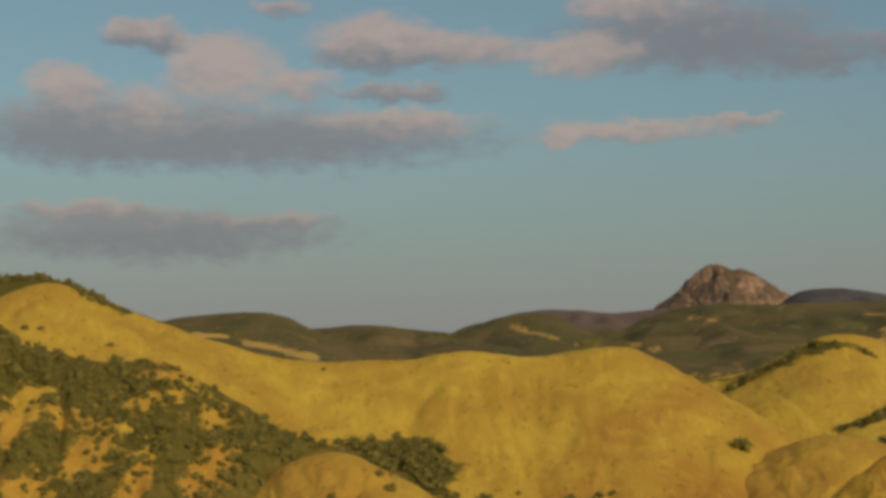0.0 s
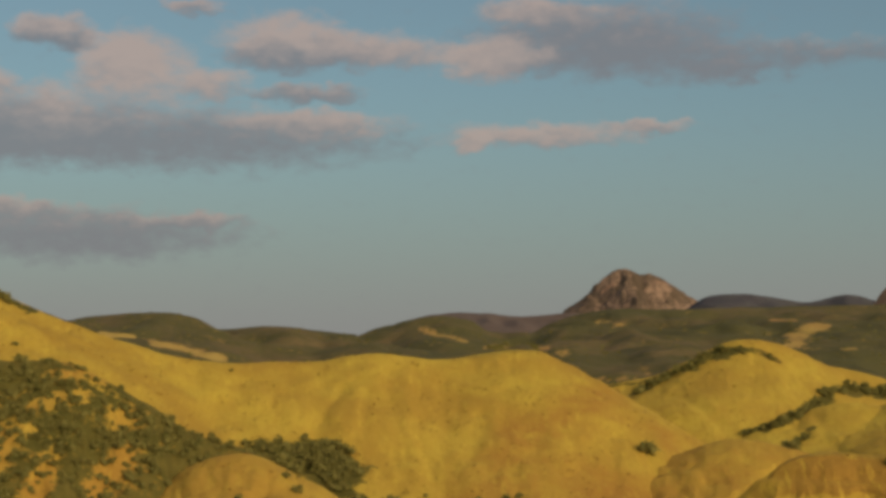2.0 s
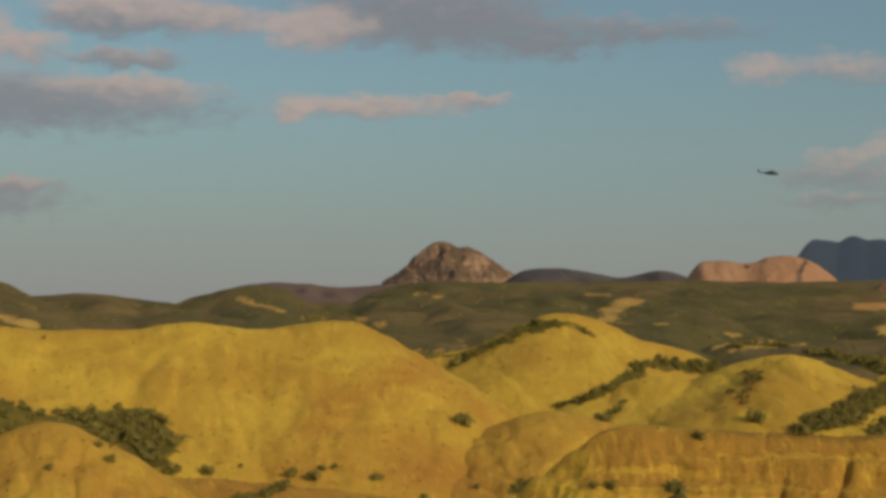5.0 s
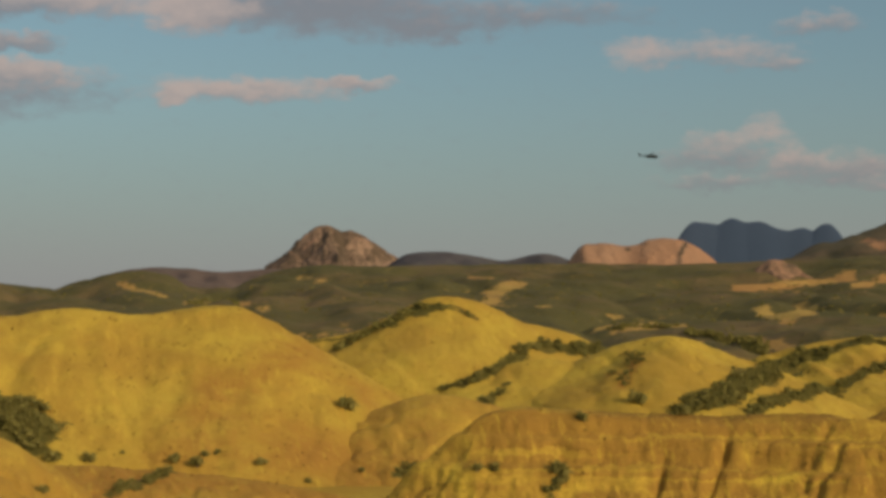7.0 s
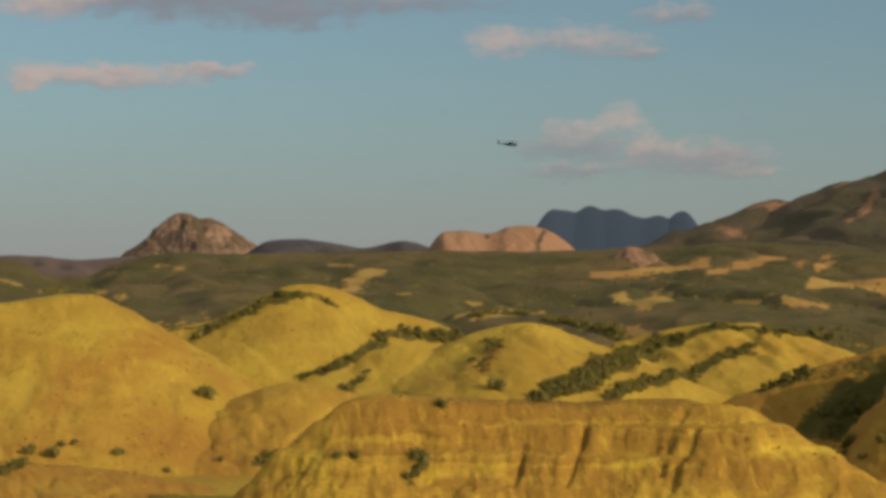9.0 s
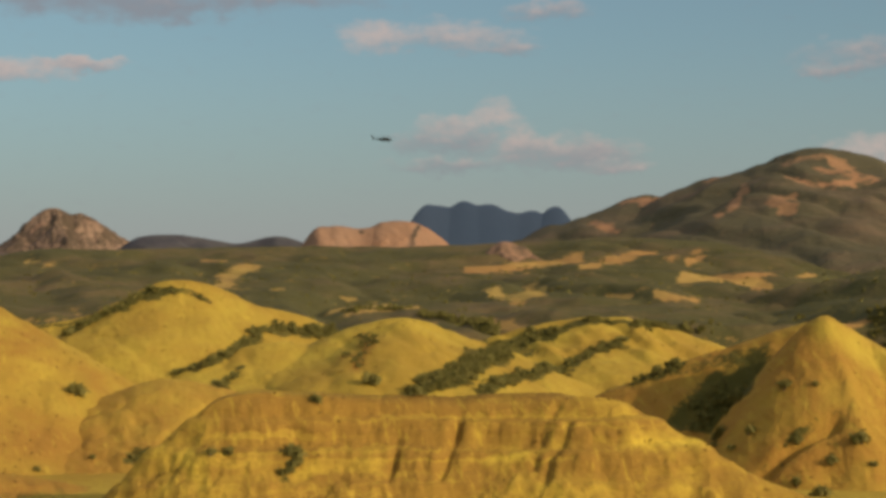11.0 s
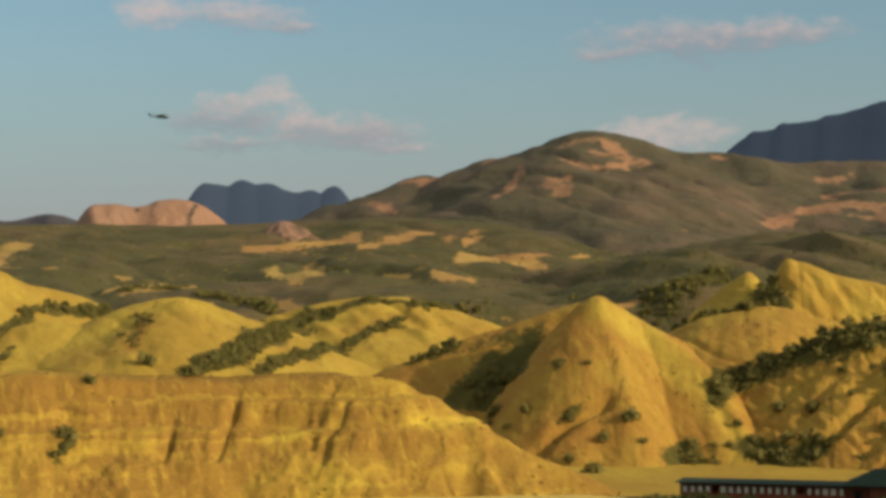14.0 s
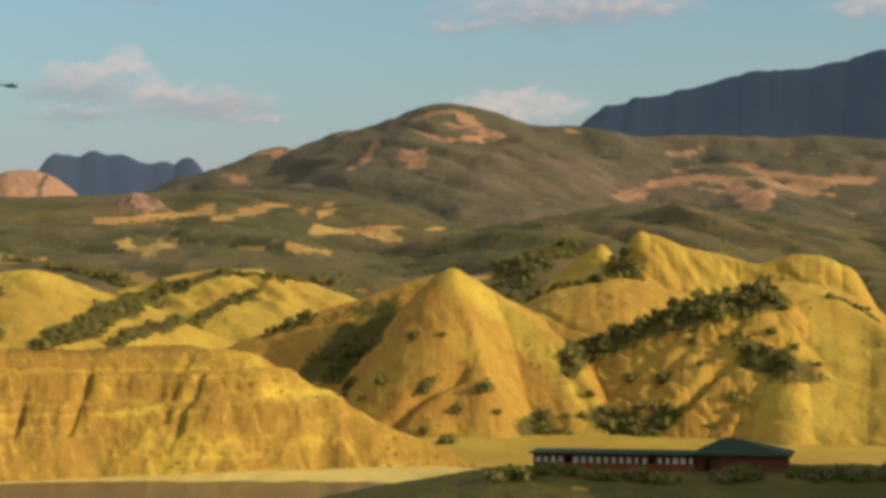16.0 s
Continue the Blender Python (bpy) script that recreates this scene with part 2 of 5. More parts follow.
def sheet(name, xyz, material, scrub, rust=0.0, marks=(), floor=-1e9, depth_fit=1.0):
    """A grid of points as one smooth mesh, with its cover of shrubs. marks: (line, half width, scrub there or None, rust there or None)."""
    rows, cols = xyz.shape[:2]
    co = xyz.reshape(-1, 3)
    k = np.arange(rows * cols).reshape(rows, cols)
    quads = np.stack([k[:-1, :-1], k[1:, :-1], k[1:, 1:], k[:-1, 1:]], -1).reshape(-1, 4)
    a, b, c = co[quads[0][0]], co[quads[0][1]], co[quads[0][3]]
    if np.cross(b - a, c - a)[2] < 0:
        quads = quads[:, ::-1]
    quads = quads[(co[quads, 2] > floor).any(axis=1)]
    mesh = bpy.data.meshes.new(name)
    mesh.from_pydata(co.tolist(), [], quads.tolist())
    mesh.polygons.foreach_set("use_smooth", np.ones(len(quads), bool))
    cover, red = np.zeros(len(co)) + scrub, np.full(len(co), float(rust))
    for line, width, green, tone in marks:
        w = width * np.clip(1 + 1.0 * fbm(co[:, 0] / (width * 1.5), (co[:, 1] + co[:, 2]) / (width * 1.5), 4), 0.3, 2)
        f = np.clip(1.35 - 0.85 * near(co, line, depth_fit) / w, 0, 1)
        if green is not None:
            cover += f * (green - cover)
        if tone is not None:
            red += f * (tone - red)
    for key, values in (("scrub", cover), ("rust", red)):
        mesh.attributes.new(key, "FLOAT", "POINT").data.foreach_set("value", values.astype(np.float32))
    mesh.materials.append(material)
    return new(name, mesh)


def hill(name, key, crests, run, foot, material, label, category="hill", n=300, rows=120, back=None, rounding=6.0, gully=1.5, pitch=14.0,
         lump=1.0, lump_size=14.0, jag=0.3, scrub=0.0, rust=0.0, warp=4.0, seed=0, keep=None, cross=1.6, reach=None, ledge=0.0, fine=160, depth_fit=0.6, rill=0.0, bench=()):
    """A hill: ground that falls away on every side from its crest lines; from the first crest it drops to `foot` over `run` metres."""
    back = back or run * 0.8
    lines = []
    for c in crests:
        line, s = spline(c, fine)
        line[:, 2] += jag * fbm(s / pitch * 1.7 + seed, s * 0 + seed, 4)
        lines.append(line)
    top = np.concatenate(lines)
    far, turn = np.hypot(top[:, 0], top[:, 1]), np.arctan2(top[:, 0], top[:, 1])
    side = 0.75 * run / far.mean()
    lo, hi = turn.min() - side, turn.max() + side
    if keep:
        lo, hi = max(lo, radians(keep[0])), min(hi, radians(keep[1]))
    a = np.linspace(lo, hi, n)
    r = np.concatenate([np.linspace(far.max() + back, far.mean(), rows // 7, endpoint=False), np.linspace(far.mean(), far.min() - (reach or run * 1.05), rows)])
    rr, aa = np.meshgrid(r, a, indexing="ij")
    x, y = rr * np.sin(aa), rr * np.cos(aa)
    slope = (lines[0][:, 2].max() - foot) / run
    best, gap = np.full(x.shape, -1e9), np.full(x.shape, 1e9)
    wx = x + warp * fbm(x / (lump_size * 3) + seed, y / (lump_size * 3), 3)
    wy = y + warp * fbm(x / (lump_size * 3) + 40 + seed, y / (lump_size * 3), 3)
    calm = np.full(x.shape, 1e9)
    for p in top[::2]:
        d2 = (x - p[0]) ** 2 + (y - p[1]) ** 2
        calm = np.minimum(calm, d2)
    ease = np.clip(np.sqrt(calm) / (3 * rounding) - 0.1, 0, 1)
    wx, wy = x + (wx - x) * ease, y + (wy - y) * ease
    for p in top:
        # the flanks fall more steeply than the face
        q = p[:2] / np.hypot(*p[:2])
        ahead, aside = (wx - p[0]) * q[0] + (wy - p[1]) * q[1], (wx - p[0]) * q[1] - (wy - p[1]) * q[0]
        d = np.sqrt(ahead**2 + (cross * aside) ** 2)
        z = p[2] - slope * (np.sqrt(d * d + rounding**2) - rounding)
        better = z > best
        best = np.where(better, z, best)
        gap = np.where(better, d, gap)
    soft = np.clip(gap / (2.5 * rounding + 2), 0, 1)
    # worn rills that run roughly down the slope, and lumps
    cut = np.abs(fbm(x / pitch + seed * 3, y / (pitch * 2.6) + 0.15 * x / pitch, 3))
    best = best - gully * soft * np.clip(1 - 4.5 * cut, -0.4, 1)
    best = best + lump * np.clip(soft, 0.12, 1) * (fbm(x / lump_size + seed, y / lump_size, 5) - 0.35)
    best = best + 0.25 * lump * soft * fbm(x / lump_size * 4.7 + seed, y / lump_size * 4.7, 3)
    if rill:
        across = aa * far.mean() + 5 * fbm(x / 30 + seed, y / 30, 2)
        groove = np.abs(value_noise(across / 3.4 + seed, rr / 26)) + 0.6 * np.abs(value_noise(across / 1.5 + 9, rr / 15))
        best = best - rill * np.clip(gap / 6, 0, 1) * np.clip(0.55 - groove * 1.5, 0, 1)
    for line, deep, wide in CUTS.get(key, ()):
        flat = np.stack([x.ravel(), y.ravel(), 0 * x.ravel()], 1)
        off = near(flat, [(p[0], p[1], 0) for p in line]).reshape(x.shape)
        best = best - deep * np.exp(-((off / wide) ** 2))
    if ledge:
        level = best + 1.2 * fbm(x / 25 + seed, y / 25, 3)
        best = best + soft * ledge * np.sin(level * 2 * math.pi / 5.5) + soft * 0.4 * ledge * np.sin(level * 2 * math.pi / 2.1)
    for level, wide, step in bench:
        # a flat bench with a steeper drop below it
        off = (best + 1.6 * fbm(x / 30 + 3, y / 30, 2) - level) / wide
        best = best - step * off * np.exp(-off * off)
    if reach:
        best = best - 40 * np.clip((far.min() - reach + 40 - rr) / 40, 0, 1)
    ob = sheet(name, np.dstack([x, y, best]), material, scrub, rust, MARKS.get(key, ()), foot - 6, depth_fit)
    DEPTH_FIT[key] = depth_fit
    HILLS[key] = ob
    return tagged(ob, label, category)


YELLOW = [(-181.8, 545.5, 46.3), (-150.1, 556.2, 59.4), (-140.5, 559.8, 66.6), (-134.0, 562.5, 72.0), (-126.6, 565.4, 74.8), (-119.0, 568.1, 72.8), (-98.0, 573.2, 64.1), (-82.0, 576.8, 58.2), (-62.1, 580.4, 52.0), (-40.1, 583.4, 48.9), (-25.3, 585.3, 49.6), (-8.5, 586.9, 49.7), (0.8, 588.0, 51.8), (8.4, 589.1, 52.5), (27.2, 589.6, 50.5), (40.4, 589.9, 51.9), (57.3, 589.6, 53.5), (62.1, 590.2, 53.1), (68.6, 590.6, 48.7), (77.9, 590.5, 42.2), (89.0, 590.1, 36.5), (103.6, 588.8, 29.7), (118.1, 587.1, 22.7), (132.4, 585.2, 15.3)]
TIP = [(71.6, 646.0, 34.3), (83.8, 644.6, 40.9), (96.0, 642.9, 42.6), (112.3, 640.2, 46.1), (124.5, 638.0, 51.9), (133.7, 636.1, 56.5), (142.8, 634.1, 58.4), (150.9, 632.2, 57.1), (158.9, 630.3, 54.0), (166.0, 628.5, 49.7), (177.0, 625.5, 47.4), (186.9, 622.6, 44.3), (196.7, 619.5, 40.2), (208.4, 615.7, 34.5)]
TERRACE = [(120.5, 577.6, 19.9), (129.6, 575.6, 25.5), (138.8, 573.4, 30.7), (149.7, 570.7, 34.5), (160.6, 567.7, 36.2), (178.5, 562.3, 36.4), (183.9, 560.6, 40.4), (189.2, 558.9, 42.3), (201.4, 554.5, 43.8), (206.6, 552.6, 42.5), (215.2, 549.3, 38.7), (227.1, 544.6, 34.7), (237.0, 540.3, 29.2), (246.9, 535.9, 24.1)]
MOUND = [(75.4, 550.9, 1.8), (87.1, 546.5, 9.8), (97.0, 542.1, 16.0), (105.1, 538.0, 21.1), (109.7, 534.4, 22.9), (115.1, 530.5, 25.0), (121.2, 526.5, 24.7), (128.1, 522.1, 22.1), (134.1, 517.9, 18.4)]
CLIFF = [(67.7, 379.0, 3.8), (73.7, 378.2, 9.7), (79.7, 377.3, 15.7), (87.0, 376.1, 21.5), (93.0, 375.0, 25.9), (97.8, 374.1, 27.2), (111.0, 370.7, 26.8), (127.5, 365.8, 25.8), (139.2, 361.8, 25.4), (161.8, 352.6, 25.7), (167.2, 347.9, 25.5), (173.1, 343.6, 24.2), (179.0, 339.1, 21.0), (184.2, 334.8, 17.3), (187.1, 331.8, 16.0), (188.1, 329.7, 13.4), (191.2, 326.5, 11.0), (196.8, 321.7, 7.3), (204.2, 315.5, 4.0), (208.5, 311.2, 1.1), (211.7, 307.5, -0.8), (213.8, 304.4, -2.8)]
STRIPE = [(222.1, 600.2, 17.5), (234.3, 597.7, 27.6), (246.5, 595.0, 35.3), (260.4, 591.2, 39.7), (276.0, 586.3, 42.7), (287.8, 582.8, 43.7), (298.6, 579.6, 42.7), (305.8, 578.1, 37.5), (313.8, 576.1, 37.5), (318.2, 576.0, 29.3), (322.5, 575.8, 16.9)]
BROWNSLOPE = [(221.7, 461.5, 18.1), (228.6, 457.2, 21.8), (235.4, 452.7, 25.0), (243.6, 447.4, 28.9), (251.7, 441.9, 32.1), (259.6, 436.3, 34.9), (267.5, 430.5, 38.4), (273.9, 425.5, 40.6)]
SADDLE = [(305.1, 445.6, 20.9), (315.0, 438.6, 30.2), (324.8, 431.4, 36.5), (335.6, 423.0, 39.1), (342.3, 417.7, 38.4), (348.8, 412.2, 35.6), (357.7, 404.5, 34.1), (366.5, 396.6, 36.6), (378.6, 385.1, 37.3), (387.8, 375.8, 33.8)]
RAVINE = [(278.7, 388.3, 10.8), (285.5, 382.1, 17.6), (289.8, 377.6, 21.1), (294.5, 372.7, 23.8), (302.7, 364.8, 28.6), (311.1, 356.3, 33.4), (318.2, 348.6, 35.1), (325.5, 340.4, 35.5), (328.4, 336.2, 30.3), (331.7, 331.6, 20.0), (333.9, 327.9, 9.9)]
BLUFF = [(351.1, 498.8, 26.1), (359.1, 493.1, 33.8), (366.9, 487.3, 41.9), (373.1, 482.6, 47.8), (378.0, 478.7, 49.1), (379.9, 477.2, 43.3), (381.4, 476.1, 33.6)]
BLUFFB = [(369.6, 459.9, 33.8), (371.7, 455.6, 52.8), (374.4, 450.8, 53.4), (381.5, 442.2, 49.4), (392.4, 429.8, 45.3), (394.4, 425.3, 43.8), (405.3, 412.1, 46.3), (411.3, 403.2, 43.3), (414.7, 396.9, 37.0), (414.9, 393.7, 26.3), (416.3, 389.3, 15.8)]
RIGHTSLOPE = [(321.6, 337.2, 24.6), (325.8, 338.8, 28.8), (330.4, 339.9, 31.7), (337.1, 338.8, 33.7), (341.3, 334.7, 33.2), (342.1, 329.5, 31.3), (341.4, 323.0, 28.5), (338.9, 314.0, 25.4), (335.9, 299.4, 18.1)]
RIGHT_RIB = [(328.3, 337.8, 31.5), (323.5, 328.5, 23.3), (317.5, 321.7, 16.5), (307.4, 314.8, 9.6), (298.1, 311.3, 3.4), (289.9, 309.5, -0.6)]
WOODED = [(-209.2, 626.0, 79.2), (-180.4, 637.2, 80.0), (-161.8, 644.4, 81.5), (-148.6, 649.9, 82.6), (-139.1, 654.3, 79.2), (-127.4, 658.9, 74.1), (-117.6, 663.0, 70.0), (-105.5, 667.3, 65.4), (-93.3, 671.3, 60.5), (-76.6, 675.7, 54.0)]
SPUR = [(-152.0, 455.3, 59.7), (-130.0, 459.7, 56.8), (-115.6, 461.2, 53.8), (-101.1, 462.3, 50.0), (-89.3, 462.4, 47.7), (-74.6, 462.7, 47.3), (-67.0, 461.5, 43.8), (-56.6, 460.6, 38.3), (-44.8, 459.6, 30.5), (-30.1, 458.6, 25.3), (-21.3, 456.8, 21.7), (-12.6, 454.8, 16.7)]
KNOLL = [(-48.2, 437.4, 6.9), (-41.3, 438.1, 15.7), (-37.2, 438.4, 21.1), (-31.6, 438.9, 24.1), (-26.1, 439.2, 24.5), (-20.5, 439.5, 22.0), (-12.2, 439.8, 17.8), (-2.5, 440.0, 11.9)]
GREEN = [(-411.7, 1233.1, 87.5), (-278.9, 1274.4, 87.9), (-208.5, 1292.4, 90.9), (-189.0, 1300.0, 94.3), (-160.9, 1308.3, 96.5), (-136.6, 1315.7, 94.5), (-112.0, 1322.5, 87.4), (-57.4, 1330.6, 87.2), (-27.8, 1336.1, 84.6), (6.3, 1340.9, 82.8), (32.2, 1345.1, 90.0), (58.2, 1348.7, 95.1), (70.6, 1398.2, 94.0), (95.0, 1403.0, 89.0), (130.0, 1409.0, 85.5), (158.0, 1412.0, 90.5), (178.8, 1413.7, 98.5), (277.7, 1423.2, 105.0), (419.7, 1414.0, 108.1), (516.9, 1408.1, 108.0), (487.9, 1418.4, 107.2), (547.8, 1396.4, 110.1), (616.3, 1367.5, 111.9), (667.4, 1343.4, 115.1), (742.9, 1303.1, 110.0)]
PURPLE = [(31.6, 1899.7, 100.5), (54.8, 1899.2, 110.8), (78.2, 1898.4, 118.8), (113.5, 1896.6, 123.9), (143.1, 1894.6, 122.9), (184.8, 1891.0, 119.6), (238.4, 1885.0, 122.3), (280.3, 1879.2, 118.9)]
PEAK = [(381.6, 3177.2, 159.2), (396.5, 3175.3, 179.6), (411.5, 3173.4, 195.0), (431.5, 3170.8, 220.6), (456.6, 3167.3, 246.4), (486.8, 3162.8, 256.8), (501.9, 3160.4, 254.8), (512.0, 3158.8, 245.7), (537.2, 3154.6, 249.9), (557.4, 3151.1, 236.6), (592.7, 3144.6, 214.2), (622.8, 3138.8, 195.9), (653.0, 3132.7, 165.2)]
DARK = [(509.9, 2753.2, 158.4), (553.7, 2744.7, 183.6), (597.5, 2735.5, 189.9), (649.9, 2723.5, 185.5), (702.1, 2710.6, 176.5), (736.6, 2701.4, 182.8), (762.4, 2694.2, 186.3), (796.7, 2684.3, 178.2), (839.2, 2671.3, 158.4)]
PINK = [(682.9, 2300.8, 141.6), (691.7, 2298.2, 156.9), (704.9, 2294.2, 174.5), (726.7, 2287.3, 179.0), (770.1, 2273.1, 176.5), (791.6, 2265.7, 184.0), (820.1, 2255.5, 185.4), (837.8, 2249.0, 181.4), (858.9, 2241.1, 167.6), (874.8, 2234.9, 152.3), (883.1, 2231.6, 140.8)]
BLUE = [(1491.0, 4245.8, 221.8), (1524.8, 4233.8, 264.6), (1559.7, 4221.0, 308.8), (1578.6, 4214.0, 345.9), (1611.8, 4201.4, 351.3), (1647.4, 4187.6, 348.1), (1677.7, 4175.6, 362.1), (1706.4, 4163.9, 351.8), (1744.0, 4148.3, 351.4), (1773.6, 4135.7, 338.2), (1801.8, 4123.5, 329.3), (1838.9, 4107.1, 335.9), (1864.2, 4095.7, 328.5), (1880.7, 4088.1, 342.4), (1899.6, 4079.4, 342.2), (1914.4, 4072.5, 316.5), (1939.0, 4060.8, 282.3), (1988.0, 4037.0, 232.4)]
BIG = [(787.4, 1838.5, 112.0), (819.6, 1818.9, 130.6), (851.7, 1798.5, 156.8), (883.4, 1777.6, 174.1), (920.3, 1753.1, 187.6), (945.5, 1734.0, 178.3), (970.7, 1714.3, 195.5), (990.0, 1697.4, 205.0), (1014.4, 1677.1, 212.0), (1043.9, 1653.0, 228.8), (1062.2, 1635.3, 233.1), (1085.4, 1614.0, 227.3), (1103.1, 1595.9, 219.1), (1120.4, 1577.6, 207.2), (1147.4, 1551.9, 205.1), (1183.4, 1518.3, 199.0), (1227.6, 1476.3, 190.2), (1292.3, 1413.2, 190.4), (1340.3, 1360.8, 186.0), (1396.4, 1295.8, 180.4), (1478.0, 1194.0, 179.0)]
BLUEB = [(2686.4, 3610.2, 367.2), (2743.9, 3566.7, 423.6), (2778.0, 3540.1, 458.8), (2834.0, 3495.5, 479.0), (2932.3, 3413.5, 505.0), (3058.5, 3300.8, 543.4), (3217.6, 3146.0, 561.9), (3265.2, 3096.6, 583.3), (3300.5, 3058.9, 588.2), (3365.7, 2987.0, 591.2), (3501.8, 2826.2, 533.6)]
OLIVE = [(511.5, 859.3, 46.6), (522.5, 852.7, 49.7), (538.8, 842.5, 58.5), (562.8, 826.6, 68.4), (589.0, 808.2, 72.9), (626.8, 779.1, 79.7), (662.9, 748.7, 77.1), (696.9, 717.1, 71.1), (732.6, 680.6, 65.6), (777.5, 628.9, 64.5)]
BANK = [(163.6, 239.4, 2.0), (165.9, 237.8, 6.8), (169.0, 235.7, 8.2), (174.2, 231.9, 8.6), (185.0, 223.4, 8.4), (195.2, 214.4, 8.6), (203.0, 207.1, 8.7), (212.1, 197.7, 8.8), (225.1, 182.8, 9.3)]
PEAK_RIB = [(489.8, 3162.3, 254.8), (489.5, 3081.4, 221.5), (489.8, 3020.5, 193.6)]
BIG_RIB = [(1062.2, 1635.3, 231.9), (941.3, 1534.2, 184.0), (826.5, 1428.1, 140.6), (726.2, 1312.5, 107.7)]
BIG_RIB_B = [(1108.8, 1604.1, 218.8), (1035.6, 1410.7, 150.6), (932.8, 1237.9, 108.0)]
BIG_RIB_C = [(1302.4, 1424.3, 190.4), (1158.6, 1244.1, 138.9), (1032.2, 1088.4, 103.4)]
CONE = [(261.4, 402.6, 41.5), (262.2, 399.7, 42.4), (268.2, 398.1, 39.6), (276.7, 397.1, 34.9), (286.0, 395.4, 30.4)]
CONE_SPUR = [(262.2, 399.7, 42.1), (258.5, 385.3, 29.5), (253.6, 371.7, 16.9), (247.3, 359.1, 3.7)]
CONE_TOE = [(273.8, 394.2, 34.9), (276.6, 382.5, 29.2), (278.9, 370.8, 21.9), (276.2, 357.8, 10.9), (272.5, 342.9, -1.4)]
RAVINE_A = [(281.0, 338.6, 29.4), (266.5, 329.8, 19.4), (253.6, 322.2, 9.7)]
RAVINE_B = [(296.6, 325.0, 35.1), (279.5, 316.2, 23.4), (264.3, 310.8, 12.4), (252.6, 304.9, 3.2)]
RAVINE_C = [(304.1, 318.0, 35.6), (292.4, 307.0, 24.6), (275.8, 300.7, 12.4), (261.1, 297.7, 3.2)]
BEACH = [(43.2, 359.4, 1.7), (74.5, 354.3, 0.7), (100.9, 346.6, 0.3), (127.6, 337.7, 0.1), (158.2, 324.5, 0.8), (177.9, 313.0, 1.0), (192.5, 301.8, 1.4), (198.7, 290.6, 1.5)]
APRON = [(-47.3, 467.6, 13.3), (-18.4, 466.6, 10.9), (2.6, 464.0, 9.8), (30.9, 460.0, 7.8), (52.1, 455.0, 5.7), (73.1, 449.1, 1.5)]
YELLOW_FOOT = [(64.8, 584.4, 47.6), (72.0, 582.6, 44.3), (78.2, 579.8, 40.6), (85.9, 574.6, 34.3), (96.0, 568.0, 28.5), (105.7, 560.1, 23.5), (116.6, 550.8, 21.1), (127.3, 541.2, 19.2)]
TERRACE_ARM = [(196.6, 543.5, 42.8), (183.1, 552.4, 38.0), (173.2, 557.7, 35.0), (159.5, 563.9, 34.2), (151.0, 568.3, 30.9), (142.4, 572.6, 24.1), (136.0, 574.1, 17.9)]
KNOB = [(486.9, 1183.8, 85.7), (493.6, 1181.0, 95.4), (498.1, 1179.1, 100.2), (504.0, 1176.6, 102.6), (510.5, 1173.8, 100.1), (517.4, 1170.8, 97.6), (522.1, 1168.7, 91.9), (525.6, 1167.1, 85.5)]

mark("SPUR", [(-105.4, 429.8, 29.6), (-102.3, 442.6, 39.1)], 3.4, 0.15, 0.7)
mark("SPUR", [(-87.2, 424.5, 22.9), (-82.1, 432.6, 29.4)], 3.4, 0.15, 0.7)
mark("SPUR", [(-73.4, 419.1, 17.7), (-71.7, 430.0, 25.3)], 3.3, 0.15, 0.7)
mark("SPUR", [(-59.7, 425.3, 17.3), (-55.3, 433.1, 23.0)], 3.4, 0.15, 0.7)
mark("SPUR", [(-73.8, 453.3, 43.4), (-65.9, 458.3, 43.4)], 3.5, 0.15, 0.7)
mark("SPUR", [(-78.0, 440.4, 35.4), (-69.1, 446.6, 38.8)], 3.4, 0.15, 0.7)
mark("SPUR", [(-94.5, 439.1, 32.8), (-90.2, 438.7, 34.1)], 3.4, 0.15, 0.7)
mark("SPUR", [(-99.8, 410.3, 17.1), (-92.2, 416.6, 18.0)], 3.3, 0.15, 0.7)
mark("SPUR", [(-59.4, 448.7, 33.7), (-55.2, 449.4, 32.2)], 3.5, 0.15, 0.7)
mark("SPUR YELLOW", [(-106.3, 459.1, 50.7), (-127.1, 520.2, 55.5)], 2.7, 0.15, 0.7)
mark("YELLOW SPUR", [(-132.1, 526.9, 57.4), (-105.9, 457.3, 49.9), (-95.5, 456.8, 46.2)], 3.5, 0.9, None)
mark("WOODED YELLOW", [(-171.6, 635.1, 79.4), (-160.1, 637.8, 79.9), (-147.3, 644.1, 81.4), (-108.8, 562.9, 68.6), (-102.1, 565.8, 65.8)], 2.6, 0.9, None)
mark("YELLOW", [(-28.4, 520.2, 21.7), (-17.7, 520.8, 21.6), (-10.3, 522.8, 22.3), (-2.8, 509.1, 16.2)], 6.9, 0.95, None)
mark("YELLOW", [(-10.4, 527.0, 23.8), (-4.4, 506.2, 14.0)], 4.2, 0.9, None)
mark("APRON", [(15.8, 433.5, 4.8), (21.6, 443.5, 5.6), (30.8, 457.8, 7.9)], 2.3, 0.7, None)
mark("MOUND", [(95.4, 484.0, 4.7), (100.8, 486.9, 7.3)], 2.1, 0.7, None)
mark("TIP", [(101.3, 623.9, 37.1), (111.8, 625.5, 41.1), (119.9, 624.9, 46.0), (127.7, 627.4, 51.1), (139.7, 624.9, 54.8)], 2.9, 0.95, None)
mark("TIP", [(145.4, 622.6, 53.2), (149.4, 615.8, 50.0)], 1.6, 0.6, 0.8)
mark("TIP", [(91.6, 641.0, 41.5), (103.5, 637.3, 42.6), (111.7, 636.6, 45.0)], 1.3, 0.6, None)
